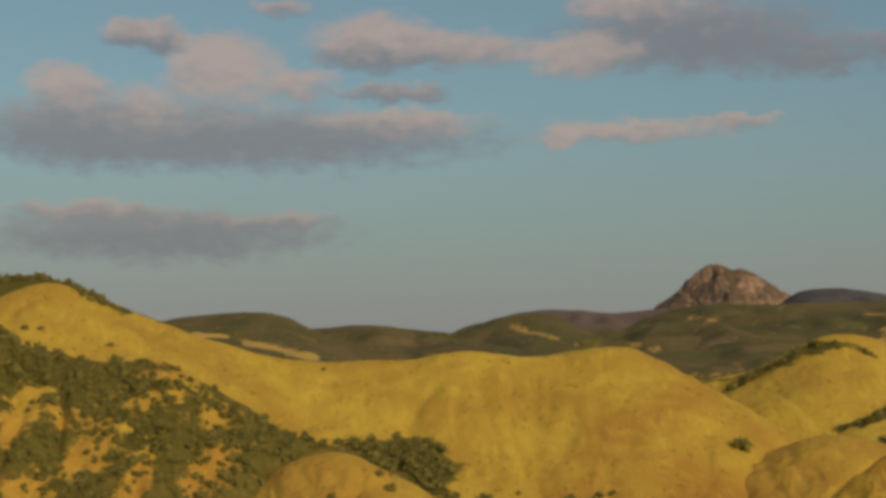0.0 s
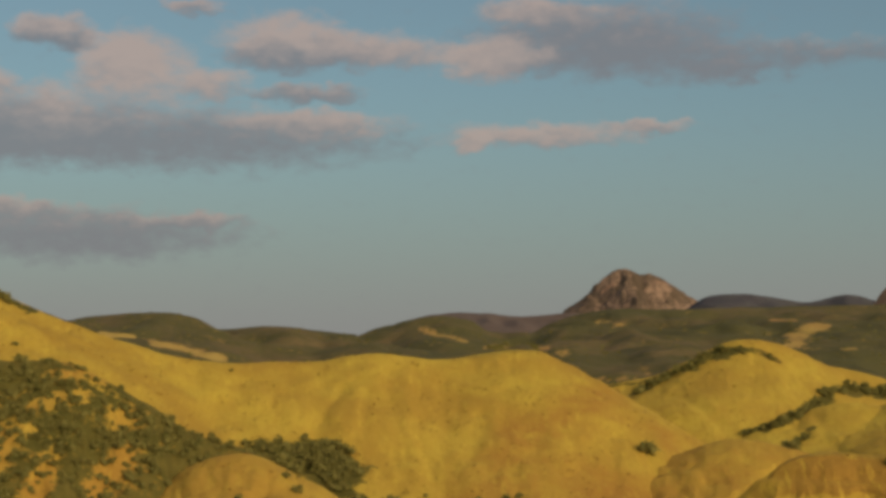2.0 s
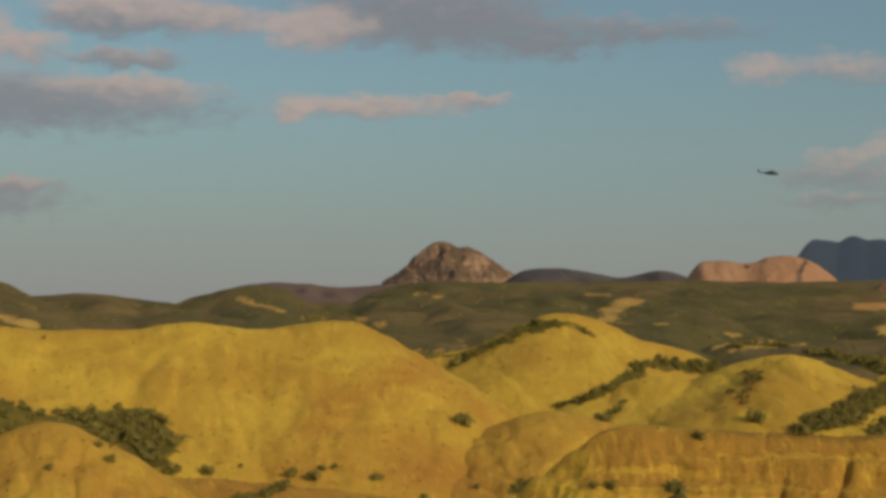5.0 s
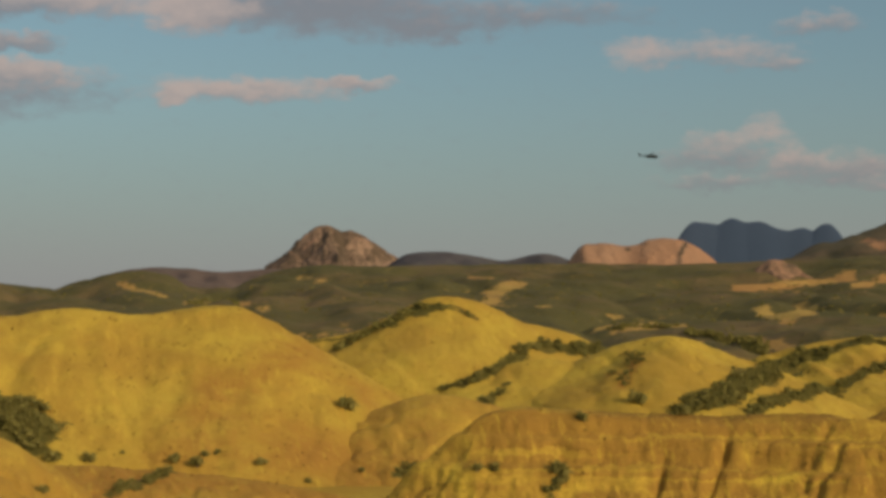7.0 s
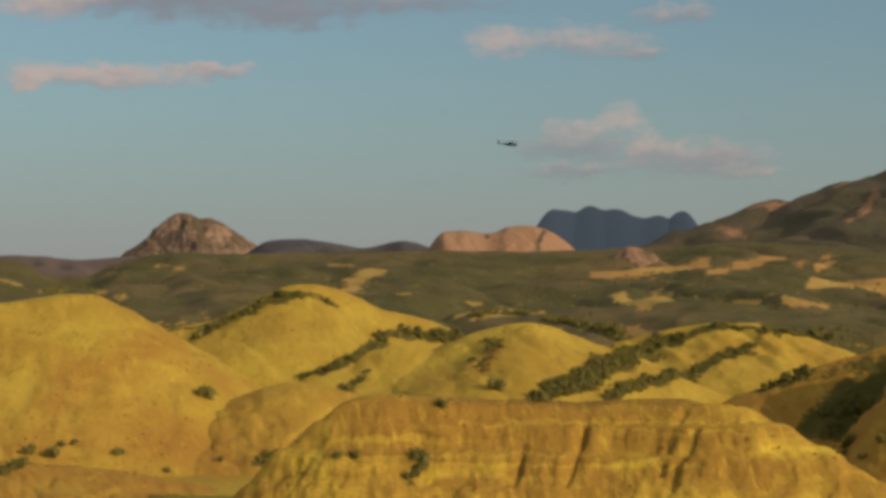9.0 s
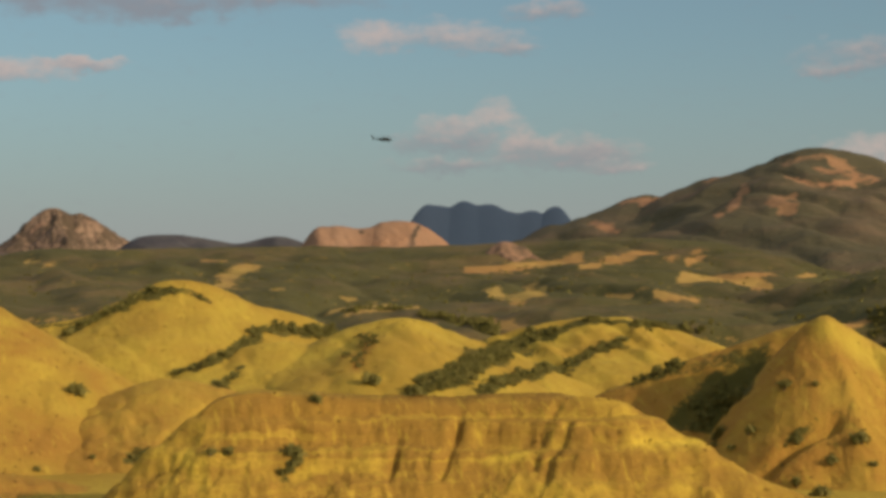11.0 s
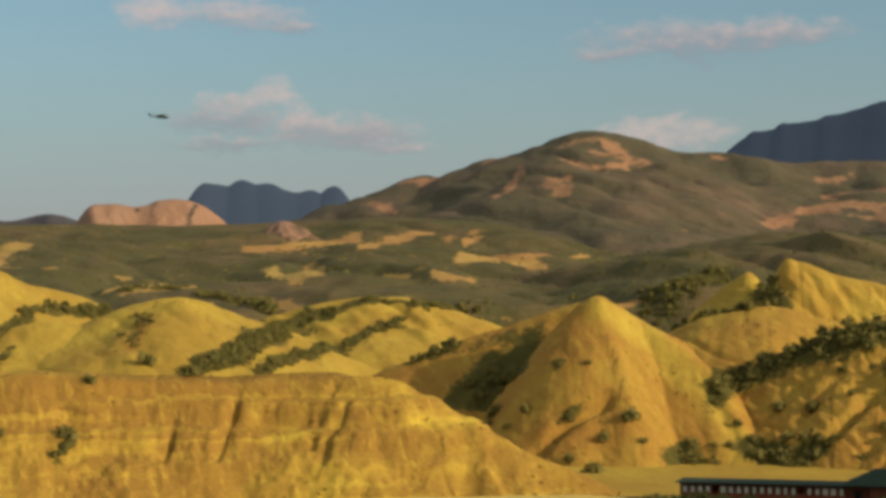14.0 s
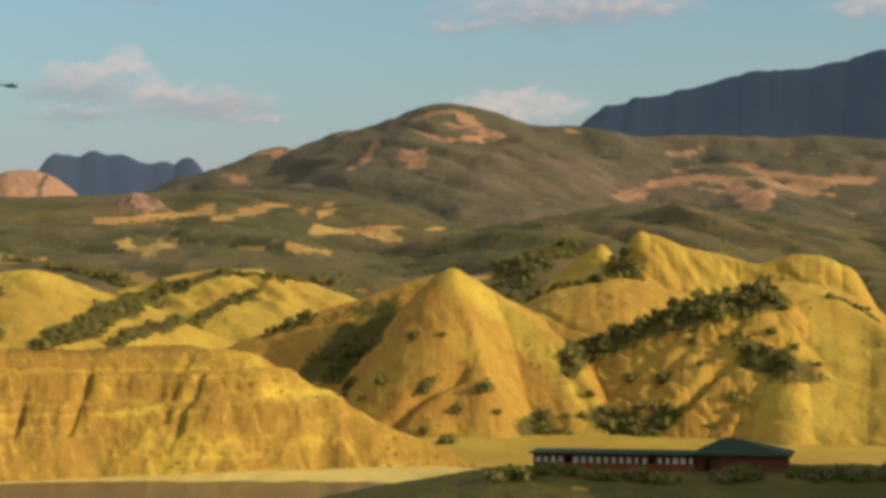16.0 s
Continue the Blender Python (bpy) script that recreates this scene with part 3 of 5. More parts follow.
mark("TIP TERRACE", [(126.9, 565.0, 26.5), (134.4, 562.9, 28.9), (142.9, 566.7, 32.7), (155.3, 588.2, 34.7), (170.7, 603.3, 36.2)], 2.4, 0.95, None)
mark("TIP", [(171.4, 605.9, 37.8), (182.1, 606.6, 38.6), (195.3, 615.1, 39.0)], 3.8, 0.95, None)
mark("MOUND TERRACE", [(129.5, 524.2, 24.0), (140.2, 548.6, 26.1), (145.1, 551.7, 29.3)], 2.0, 0.9, None)
mark("GREEN", [(262.1, 807.7, 47.3), (287.8, 824.3, 49.1), (299.6, 816.7, 49.1)], 2.5, 0.95, None)
mark("GREEN", [(289.6, 774.4, 46.1), (291.6, 744.2, 43.3), (279.1, 675.0, 40.3), (277.2, 659.1, 37.4)], 3.9, 0.95, None)
mark("TERRACE", [(183.2, 545.8, 38.7), (180.3, 529.9, 34.3), (171.3, 516.8, 26.7)], 2.1, 0.25, 1.0)
mark("TERRACE", [(171.7, 529.4, 30.8), (175.7, 524.8, 30.4)], 1.4, 0.6, 0.9)
mark("GREEN", [(260.6, 820.8, 48.2), (301.5, 854.9, 51.8)], 1.3, 0.0, 0.0)
mark("BROWNSLOPE", [(236.7, 448.0, 25.7), (241.2, 446.3, 27.9), (243.6, 444.3, 28.9)], 2.3, 0.9, None)
mark("TERRACE STRIPE", [(180.0, 486.0, 21.5), (186.9, 493.6, 23.5), (197.0, 499.5, 26.2), (208.7, 512.6, 28.8), (222.8, 527.6, 31.0), (253.5, 578.5, 34.3), (260.7, 582.5, 37.0)], 5.2, 0.95, None)
mark("TERRACE STRIPE", [(201.0, 487.0, 20.6), (205.6, 491.8, 22.0), (230.5, 516.2, 24.9), (262.2, 549.3, 28.5), (273.5, 554.0, 31.8), (284.6, 557.6, 35.3)], 2.8, 0.95, None)
mark("STRIPE", [(258.6, 580.3, 35.5), (270.4, 579.5, 39.1), (280.0, 578.0, 42.0), (292.0, 574.0, 42.0)], 2.6, 0.95, None)
mark("TERRACE STRIPE", [(204.8, 498.7, 24.3), (219.2, 510.9, 27.3), (237.3, 530.2, 30.2), (268.2, 560.9, 34.4), (288.4, 570.5, 39.4)], 1.9, 0.0, 0.0)
mark("STRIPE GREEN", [(293.9, 568.3, 40.6), (309.4, 576.4, 38.5), (337.2, 610.1, 37.3), (350.0, 606.8, 39.4)], 3.1, 0.95, None)
mark("STRIPE", [(286.3, 579.7, 42.9), (295.9, 574.3, 42.2)], 1.2, 0.0, 0.0)
mark("GREEN", [(303.4, 735.7, 43.5), (284.9, 669.7, 40.9), (283.5, 652.1, 39.3)], 2.1, 0.0, 0.0)
mark("STRIPE", [(285.5, 556.3, 35.3), (300.3, 567.8, 37.2), (303.9, 564.1, 35.1)], 2.0, 0.0, 0.1)
mark("STRIPE GREEN", [(308.1, 557.5, 32.6), (343.4, 603.9, 34.0), (351.2, 600.5, 35.1)], 1.5, 0.0, 0.2)
mark("CLIFF", [(102.1, 355.7, 8.3), (105.3, 358.2, 11.6), (104.6, 359.9, 14.1)], 2.3, 0.6, None)
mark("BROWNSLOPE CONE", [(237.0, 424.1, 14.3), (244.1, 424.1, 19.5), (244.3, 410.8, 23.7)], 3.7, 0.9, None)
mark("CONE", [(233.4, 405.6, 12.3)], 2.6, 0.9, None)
# half cover that darkens the upper edge of the shadowed gully
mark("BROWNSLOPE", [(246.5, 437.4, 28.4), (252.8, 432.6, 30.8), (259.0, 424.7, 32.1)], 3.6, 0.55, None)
mark("BROWNSLOPE", [(232.3, 451.4, 23.5), (241.2, 444.3, 27.6)], 1.4, 0.7, None)
mark("CONE", [(227.7, 377.1, 4.1), (232.3, 375.7, 8.3), (237.9, 376.5, 12.3), (242.8, 374.9, 15.7), (248.9, 373.8, 18.4)], 1.4, 0.75, None)
mark("CONE", [(237.4, 377.1, 12.3), (241.5, 375.5, 15.0)], 1.8, 0.8, None)
mark("CONE", [(259.0, 357.4, 3.5), (260.6, 352.6, 0.6), (247.0, 328.7, 0.4), (245.4, 314.0, 0.4)], 3.9, 0.85, None)
mark("CONE", [(264.8, 352.3, 3.2), (260.4, 335.3, 0.5)], 2.2, 0.6, 0.8)
mark("OLIVE", [(415.6, 650.0, 42.4)], 1.6, 0.8, None)
mark("CONE RAVINE", [(275.6, 364.0, 17.8), (288.7, 373.8, 20.4), (293.6, 367.9, 23.1), (299.4, 360.9, 26.8), (305.7, 354.6, 30.5)], 4.1, 0.95, None)
mark("RAVINE", [(304.3, 355.2, 29.8), (310.2, 348.6, 32.0), (316.7, 342.8, 33.4), (323.3, 338.1, 34.8)], 4.8, 0.95, None)
mark("RAVINE RIGHTSLOPE", [(305.0, 328.3, 18.1), (308.5, 324.0, 18.2), (308.8, 316.4, 16.3)], 4.1, 0.8, 0.6)
mark("CONE RAVINE", [(275.4, 349.9, 5.6), (277.5, 343.6, 2.4), (277.1, 338.8, 0.7), (282.9, 334.9, 4.8)], 4.1, 0.85, None)
mark("RAVINE", [(285.4, 334.6, 7.2), (291.0, 333.6, 10.7), (297.7, 332.7, 15.4)], 1.1, 0.6, 0.8)
mark("RAVINE", [(305.8, 339.5, 23.5), (308.3, 329.8, 21.5)], 1.5, 0.5, 0.9)
mark("OLIVE", [(403.8, 579.3, 36.3), (411.5, 576.5, 43.0), (424.8, 579.3, 47.6), (457.4, 603.3, 51.5)], 7.4, 1.0, 0.3)
mark("BLUFF BLUFFB", [(376.1, 469.4, 43.2), (358.0, 442.5, 39.4)], 4.6, 0.95, None)
mark("BLUFF SADDLE BLUFFB", [(357.3, 490.8, 33.4), (325.1, 429.1, 37.0), (331.0, 422.7, 38.5), (358.0, 442.5, 39.4)], 1.4, 0.9, None)
mark("SADDLE", [(373.8, 368.9, 31.6), (374.6, 363.0, 29.2), (379.3, 358.8, 27.5)], 2.7, 0.9, None)
mark("OLIVE", [(514.5, 485.1, 31.8)], 4.5, 0.95, None)
mark("OLIVE BLUFF", [(403.9, 571.8, 30.7), (356.1, 492.4, 31.9)], 1.7, 0.8, None)
mark("OLIVE", [(397.5, 588.2, 39.8), (406.4, 589.0, 40.9)], 2.3, 0.1, 1.0)
mark("GREEN", [(-151.9, 1092.8, 74.4), (-134.0, 1089.4, 72.1), (-104.6, 949.4, 64.8)], 2.7, 0.0, 0)
mark("GREEN", [(-104.3, 946.0, 64.1), (-87.2, 957.8, 61.9), (-68.4, 929.8, 56.3)], 2.4, 0.0, 0)
mark("GREEN", [(49.0, 1209.8, 81.7), (58.0, 1136.5, 74.7), (68.8, 1080.2, 69.4)], 2.5, 0.0, 0)
mark("GREEN", [(79.7, 1043.0, 65.0), (110.4, 1154.4, 70.4)], 2.4, 0.0, 0)
mark("GREEN", [(111.5, 1044.2, 65.4), (114.9, 962.3, 59.0)], 2.6, 0.0, 0.1)
mark("GREEN", [(185.4, 1328.6, 88.1), (191.1, 1260.2, 82.3)], 2.4, 0.0, 0.1)
mark("GREEN", [(187.9, 1332.3, 90.2), (196.2, 1287.4, 86.6)], 2.9, 0.0, 0.1)
mark("GREEN", [(239.7, 953.2, 65.3), (281.0, 1092.2, 75.2), (299.3, 1118.9, 80.9)], 4.8, 0.0, 0.2)
mark("GREEN", [(254.9, 906.3, 61.2), (258.7, 903.4, 61.2)], 1.4, 0.0, 0)
mark("GREEN", [(135.6, 879.5, 48.6), (144.8, 857.4, 49.0)], 1.3, 0.0, 0)
mark("GREEN", [(261.5, 686.1, 41.9)], 1.0, 0.0, 0)
mark("GREEN", [(288.0, 1206.7, 87.8), (300.7, 1192.3, 87.4)], 2.3, 0.0, 0.8)
mark("GREEN", [(438.9, 1079.9, 77.3), (467.2, 1054.6, 78.6), (537.8, 1127.0, 87.2)], 3.1, 0.0, 1)
mark("GREEN", [(478.2, 978.3, 76.6), (561.1, 1103.4, 85.0), (611.8, 1157.3, 93.4)], 3.6, 0.0, 1)
mark("GREEN", [(504.4, 911.8, 67.7), (549.6, 936.4, 67.3), (516.8, 849.3, 60.8)], 3.3, 0.0, 0.9)
mark("GREEN", [(525.4, 921.9, 69.2), (572.4, 933.8, 70.9), (661.5, 1019.8, 73.2)], 2.1, 0.0, 1)
mark("GREEN", [(372.1, 885.8, 60.1), (355.7, 830.8, 54.6), (364.3, 808.8, 56.5)], 3.0, 0.0, 0.1)
mark("GREEN", [(395.9, 886.3, 60.2), (389.6, 861.2, 59.0)], 2.8, 0.0, 0.1)
mark("GREEN", [(406.0, 759.6, 54.2), (430.5, 766.8, 52.2)], 1.9, 0.0, 0.6)
mark("STRIPE", [(287.7, 579.6, 43.0), (296.0, 575.6, 42.5)], 1.2, 0.0, 0)
mark("GREEN", [(284.9, 689.1, 42.3), (285.2, 655.1, 39.8)], 2.1, 0.0, 0)
mark("GREEN", [(592.4, 1062.7, 84.0), (634.3, 1121.0, 89.8)], 3.2, 0.0, 1)
mark("GREEN", [(399.2, 797.7, 54.9), (400.2, 781.1, 54.1)], 1.6, 0.0, 0.7)
mark("BIG", [(880.8, 1724.3, 169.6), (897.5, 1709.9, 175.3), (884.8, 1647.4, 172.2)], 4.4, 0.0, 0.9)
mark("BIG", [(814.8, 1413.1, 137.9), (830.8, 1414.5, 147.8), (870.6, 1455.3, 167.7)], 3.4, 0.0, 0.8)
mark("BIG", [(863.5, 1385.7, 152.3), (861.4, 1366.8, 142.2), (891.3, 1397.2, 153.8)], 4.6, 0.0, 0.6)
mark("BIG", [(1009.7, 1604.8, 206.7), (1013.2, 1538.5, 203.4), (1003.7, 1462.3, 189.6), (997.6, 1429.0, 175.7)], 5.6, 0.0, 1)
mark("BIG", [(923.1, 1441.8, 176.7), (939.3, 1406.9, 172.1)], 3.5, 0.0, 1)
mark("BIG", [(785.2, 1612.1, 135.6), (794.6, 1586.8, 138.5)], 4.6, 0.0, 1)
mark("BIG", [(944.3, 1655.3, 195.9)], 2.9, 0.0, 0.9)
mark("BIG", [(1018.5, 1257.7, 111.3), (1053.4, 1259.5, 121.4), (1066.9, 1235.5, 125.7)], 6.0, 0.0, 1)
mark("BIG", [(1108.2, 1291.4, 132.1), (1165.4, 1275.1, 136.4), (1159.9, 1192.8, 128.2), (1157.1, 1154.2, 118.5)], 8.7, 0.0, 1)
mark("BIG", [(1078.0, 1179.8, 113.1), (989.2, 1056.1, 96.7), (1097.9, 1150.4, 112.1)], 7.9, 0.0, 1)
mark("BIG", [(1109.4, 1141.1, 109.4), (1134.4, 1117.9, 105.4)], 4.7, 0.0, 1)
mark("BIG", [(1192.4, 1167.6, 129.2), (1195.9, 1115.6, 126.6)], 4.2, 0.0, 1)
mark("BIG", [(1090.1, 1061.5, 89.0), (1096.3, 1054.7, 86.9)], 3.4, 0.0, 0.9)
mark("BIG", [(1148.3, 1390.2, 155.4), (1192.2, 1389.0, 164.1), (1195.3, 1357.6, 166.2)], 2.7, 0.0, 0.8)
mark("BIG", [(1141.1, 1543.5, 201.1), (1147.0, 1491.2, 188.4)], 2.9, 0.0, 1)
mark("BIG", [(1236.7, 1327.6, 169.6), (1236.2, 1240.1, 151.6)], 2.6, 0.0, 0.7)
mark("CLIFF", [(125.9, 362.8, 22.9), (141.7, 358.5, 22.5), (157.4, 349.9, 21.7), (169.8, 339.8, 21.1), (179.1, 334.2, 17.9)], 2.4, 0.0, 1.0)
mark("CLIFF", [(95.7, 370.7, 24.9), (109.8, 366.8, 24.2), (126.4, 362.6, 22.9), (138.0, 358.8, 22.8), (160.5, 349.8, 23.4)], 2.5, 0.0, 1.0)
mark("CLIFF", [(85.9, 371.4, 18.4), (93.0, 370.1, 23.1)], 2.4, 0.0, 0.9)
mark("CLIFF", [(139.8, 338.6, 2.7), (160.1, 328.3, 4.5), (181.4, 319.1, 5.1)], 2.9, 0.0, 0.2)
mark("BANK", [(159.7, 228.9, 6.8), (165.2, 230.4, 7.3), (168.9, 227.2, 7.6)], 2.0, 0.95, None)
mark("BANK", [(169.3, 225.4, 7.5), (174.8, 218.0, 7.3), (180.0, 210.6, 7.1)], 2.0, 0.9, None)
mark("BANK", [(185.9, 208.1, 7.2), (189.2, 205.2, 7.4), (189.5, 202.4, 7.3)], 2.0, 0.95, None)
mark("BANK", [(196.5, 202.8, 7.7), (199.4, 196.0, 7.6), (204.5, 191.5, 7.6)], 1.7, 0.9, None)
mark("BANK", [(164.8, 219.4, 6.8), (165.7, 214.9, 6.6)], 0.9, 0.1, 1.0)
mark("YELLOW MOUND", [(54.7, 522.6, 22.1), (69.6, 508.9, 14.4), (85.7, 487.7, 4.3)], 9.0, None, 0.7)
mark("YELLOW", [(33.4, 497.9, 10.6), (55.7, 486.5, 6.4)], 7.1, None, 0.6)
mark("YELLOW MOUND", [(96.0, 546.7, 24.6), (102.5, 507.2, 15.8)], 4.6, None, 0.8)
mark("YELLOW FOOT", [(79.0, 554.4, 39.5), (59.8, 541.7, 28.7), (43.1, 523.2, 16.5)], 8.0, None, 0.95)
mark("YELLOW FOOT MOUND", [(103.5, 489.2, 26.1), (86.4, 492.5, 18.0), (63.9, 490.9, 11.8), (45.1, 492.9, 10.1)], 10.0, None, 0.95)
mark("GREEN", [(81.2, 1040.7, 64.3), (106.5, 1152.6, 69.7), (107.3, 1036.5, 63.9)], 2.2, 0.7, None)
mark("GREEN", [(-46.2, 993.9, 56.6), (-21.6, 1032.0, 57.0)], 0.8, 0.5, None)
# darkness of the outcrop's clefts, painted with the scrub value
mark("PINK", [(831.9, 2235.4, 178.3), (815.5, 2210.7, 161.7), (808.2, 2201.6, 149.2)], 4.8, 0.8, 0.2)
mark("PINK", [(757.8, 2260.4, 171.1)], 4.9, 0.7, 0.5)
mark("GREEN", [(455.9, 1374.7, 105.8), (489.7, 1334.1, 103.5), (524.5, 1340.0, 105.0)], 5.1, 0.9, 0.3)
mark("PEAK DARK", [(485.7, 2994.6, 173.8), (528.2, 2707.0, 169.0)], 11.8, 0.9, 0.1)
# dark cleft between the two summits, painted the same way
mark("PEAK", [(509.7, 3156.9, 244.5), (506.5, 3105.2, 213.0), (488.9, 3015.1, 188.4)], 8.0, 0.75, 0.1)
mark("PEAK", [(431.0, 3166.1, 210.2), (442.2, 3100.1, 181.9)], 9.7, 0.6, 0.1)
mark("PEAK", [(468.2, 3141.2, 242.9), (451.6, 3131.7, 213.7)], 6.1, 0.0, 0.5)
mark("PEAK", [(538.0, 3129.0, 240.1), (570.6, 3137.5, 210.5)], 6.1, 0.0, 0.4)
mark("GREEN", [(259.7, 801.6, 46.1), (287.4, 823.9, 49.1), (304.3, 821.5, 50.2)], 1.3, 0.0, 0.0)
mark("GREEN", [(294.3, 908.2, 55.8), (298.2, 900.6, 55.1)], 1.2, 0, 0)
mark("TIP", [(120.0, 626.3, 46.3), (134.1, 615.4, 49.2)], 0.6, 0, 0)
mark("GREEN", [(115.7, 845.8, 44.6), (130.8, 838.4, 45.3), (143.0, 847.2, 46.4)], 1.4, 0, 0.1)
mark("GREEN", [(443.9, 1094.2, 78.5), (483.3, 1098.3, 81.6), (543.4, 1137.0, 89.1)], 4.3, 0, 0.7)
mark("GREEN", [(475.4, 983.5, 77.7), (558.7, 1111.2, 86.7), (607.2, 1155.5, 93.5)], 3.9, 0, 0.7)
mark("GREEN", [(583.4, 1074.2, 85.6), (645.2, 1144.8, 94.8)], 3.2, 0.2, 0.8)
mark("GREEN", [(371.9, 887.7, 60.3), (346.6, 792.5, 52.4), (389.5, 864.2, 58.9)], 2.7, 0, 0)
mark("GREEN", [(500.8, 903.1, 65.9), (550.6, 937.7, 68.1), (555.5, 908.5, 62.6)], 4.2, 0, 0.5)
mark("GREEN", [(406.4, 761.2, 54.9), (424.4, 765.4, 53.0)], 1.9, 0, 0.2)
mark("BIG", [(888.9, 1737.8, 174.5), (883.4, 1680.3, 168.8), (886.4, 1649.9, 173.0)], 6.1, 0.1, 0.9)
mark("BIG", [(947.0, 1652.8, 196.7)], 4.3, 0.2, 0.9)
mark("BIG", [(814.3, 1407.3, 136.7), (834.8, 1405.9, 148.1), (898.7, 1498.0, 173.3)], 4.3, 0.05, 0.7)
mark("BIG", [(859.4, 1386.1, 151.1), (881.6, 1384.2, 151.5), (841.3, 1337.1, 135.3)], 5.2, 0, 0.3)
mark("BIG", [(1008.3, 1590.3, 205.4), (1021.7, 1551.7, 206.2), (1017.4, 1489.1, 197.4)], 6.5, 0.3, 0.9)
mark("BIG", [(921.8, 1454.1, 178.0), (937.8, 1412.8, 173.7), (996.8, 1435.6, 178.9)], 6.1, 0.25, 0.9)
mark("BIG", [(1143.6, 1539.0, 200.4), (1168.4, 1496.0, 187.0)], 3.7, 0.3, 0.8)
mark("BIG", [(795.4, 1626.4, 144.6), (795.8, 1582.2, 136.6)], 5.1, 0.3, 0.8)
mark("BIG", [(1006.1, 1245.1, 110.5), (1056.8, 1249.9, 122.2), (1122.4, 1279.0, 134.4), (1166.4, 1277.5, 138.5)], 3.7, 0, 0.5)
mark("BIG", [(1048.1, 1216.9, 114.3), (1056.1, 1165.7, 107.6)], 6.1, 0.1, 0.7)
mark("GREEN STRIPE", [(282.9, 688.3, 41.8), (257.1, 590.7, 39.0)], 1.3, 0, 0)
mark("STRIPE GREEN", [(286.0, 579.7, 42.8), (329.7, 639.8, 43.1)], 1.3, 0, 0)
mark("STRIPE", [(284.7, 557.0, 35.7), (304.4, 563.9, 35.5)], 1.8, 0, 0)
# some shrubs grow here; the cover also paints in the cone's shadow
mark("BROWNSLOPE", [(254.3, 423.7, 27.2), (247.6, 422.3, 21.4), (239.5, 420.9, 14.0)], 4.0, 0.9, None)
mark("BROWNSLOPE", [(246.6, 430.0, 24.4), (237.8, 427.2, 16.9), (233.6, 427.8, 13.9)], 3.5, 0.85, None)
cut("CLIFF", [(133.0, 345.9), (137.2, 350.3), (140.5, 353.9)], 1.21, 1.12)
cut("CLIFF", [(152.3, 335.9), (156.1, 338.7), (160.7, 341.4)], 0.99, 1.12)
cut("CLIFF", [(122.0, 348.7), (126.1, 353.3)], 0.88, 0.98)
cut("CLIFF", [(132.9, 345.9), (137.2, 350.4), (140.6, 353.9)], 0.83, 0.91)
cut("CLIFF", [(123.7, 349.8), (127.2, 356.0)], 0.77, 0.91)
cut("CLIFF", [(151.7, 339.3), (155.7, 343.9), (160.5, 347.1)], 0.77, 0.98)
cut("CLIFF MOUND", [(72.4, 376.9), (105.8, 491.5), (125.0, 509.3)], 0.66, 1.12)
mark("CLIFF", [(157.0, 341.4, 13.9), (159.4, 340.6, 14.1), (172.3, 333.6, 15.2), (186.2, 331.2, 15.5)], 1.6, 0.0, 0.0)
mark("CLIFF", [(136.1, 346.4, 11.2), (145.3, 344.1, 12.7), (155.5, 340.9, 13.1)], 1.0, 0.0, 0.0)
mark("CLIFF", [(116.0, 353.0, 10.6), (125.9, 349.1, 9.6), (134.0, 347.5, 8.6)], 0.9, 0.0, 0.0)
mark("CLIFF", [(110.0, 357.0, 14.0), (128.0, 352.0, 14.5)], 0.7, 0.0, 0.2)
mark("CLIFF", [(140.0, 338.0, 2.4), (160.1, 328.3, 4.0), (181.4, 319.1, 4.6)], 2.2, 0.0, 0.7)
# bare rock on the big mountain
mark("BIG", [(960.5, 1521.2, 199.9), (1004.5, 1568.4, 212.6), (1032.1, 1534.8, 208.1), (997.5, 1433.7, 180.0)], 8.5, 0.42, 0.9)
mark("BIG", [(971.9, 1475.9, 191.1), (990.0, 1450.0, 184.0)], 7.0, 0.32, 0.9)
mark("BIG", [(935.0, 1640.0, 190.0), (960.0, 1635.0, 194.0)], 5.5, 0.2, 0.9)
mark("BIG", [(870.9, 1711.6, 171.0), (911.4, 1703.3, 177.8)], 5.5, 0.1, 0.9)
mark("BIG", [(878.0, 1467.6, 168.8), (816.2, 1384.5, 145.6), (782.9, 1354.8, 135.4)], 4.2, 0.05, 0.6)
mark("BIG", [(845.0, 1357.9, 150.0), (840.4, 1326.9, 140.4)], 7.0, 0.0, 0.4)
mark("BIG", [(974.5, 1211.2, 108.6), (1018.9, 1226.0, 118.1), (1073.4, 1235.2, 126.9), (1097.4, 1200.9, 125.7), (1117.6, 1163.7, 120.7), (1140.7, 1137.8, 118.4), (1209.6, 1142.2, 124.2)], 8.0, 0.0, 0.7)
mark("BIG", [(1097.4, 1200.9, 122.0), (1024.7, 1107.6, 104.1), (994.0, 1061.4, 92.5)], 7.0, 0.15, 0.8)
mark("BIG", [(1155.1, 1511.5, 195.0), (1130.0, 1530.0, 200.0)], 4.5, 0.2, 0.8)
mark("BIG", [(781.3, 1584.9, 139.8), (780.9, 1547.1, 132.3)], 5.0, 0.2, 0.8)
mark("BIG", [(1166.3, 1376.2, 160.8), (1239.9, 1390.6, 173.9)], 3.2, 0.2, 0.8)
# the sunlit right flank is also made yellower in the soil colour
mark("CONE", [(260.3, 396.8, 40.3), (264.3, 392.7, 36.6), (271.9, 389.9, 31.8), (274.0, 374.4, 22.9), (273.5, 360.5, 11.4), (271.4, 348.6, 3.0)], 3.6, None, 0.05)
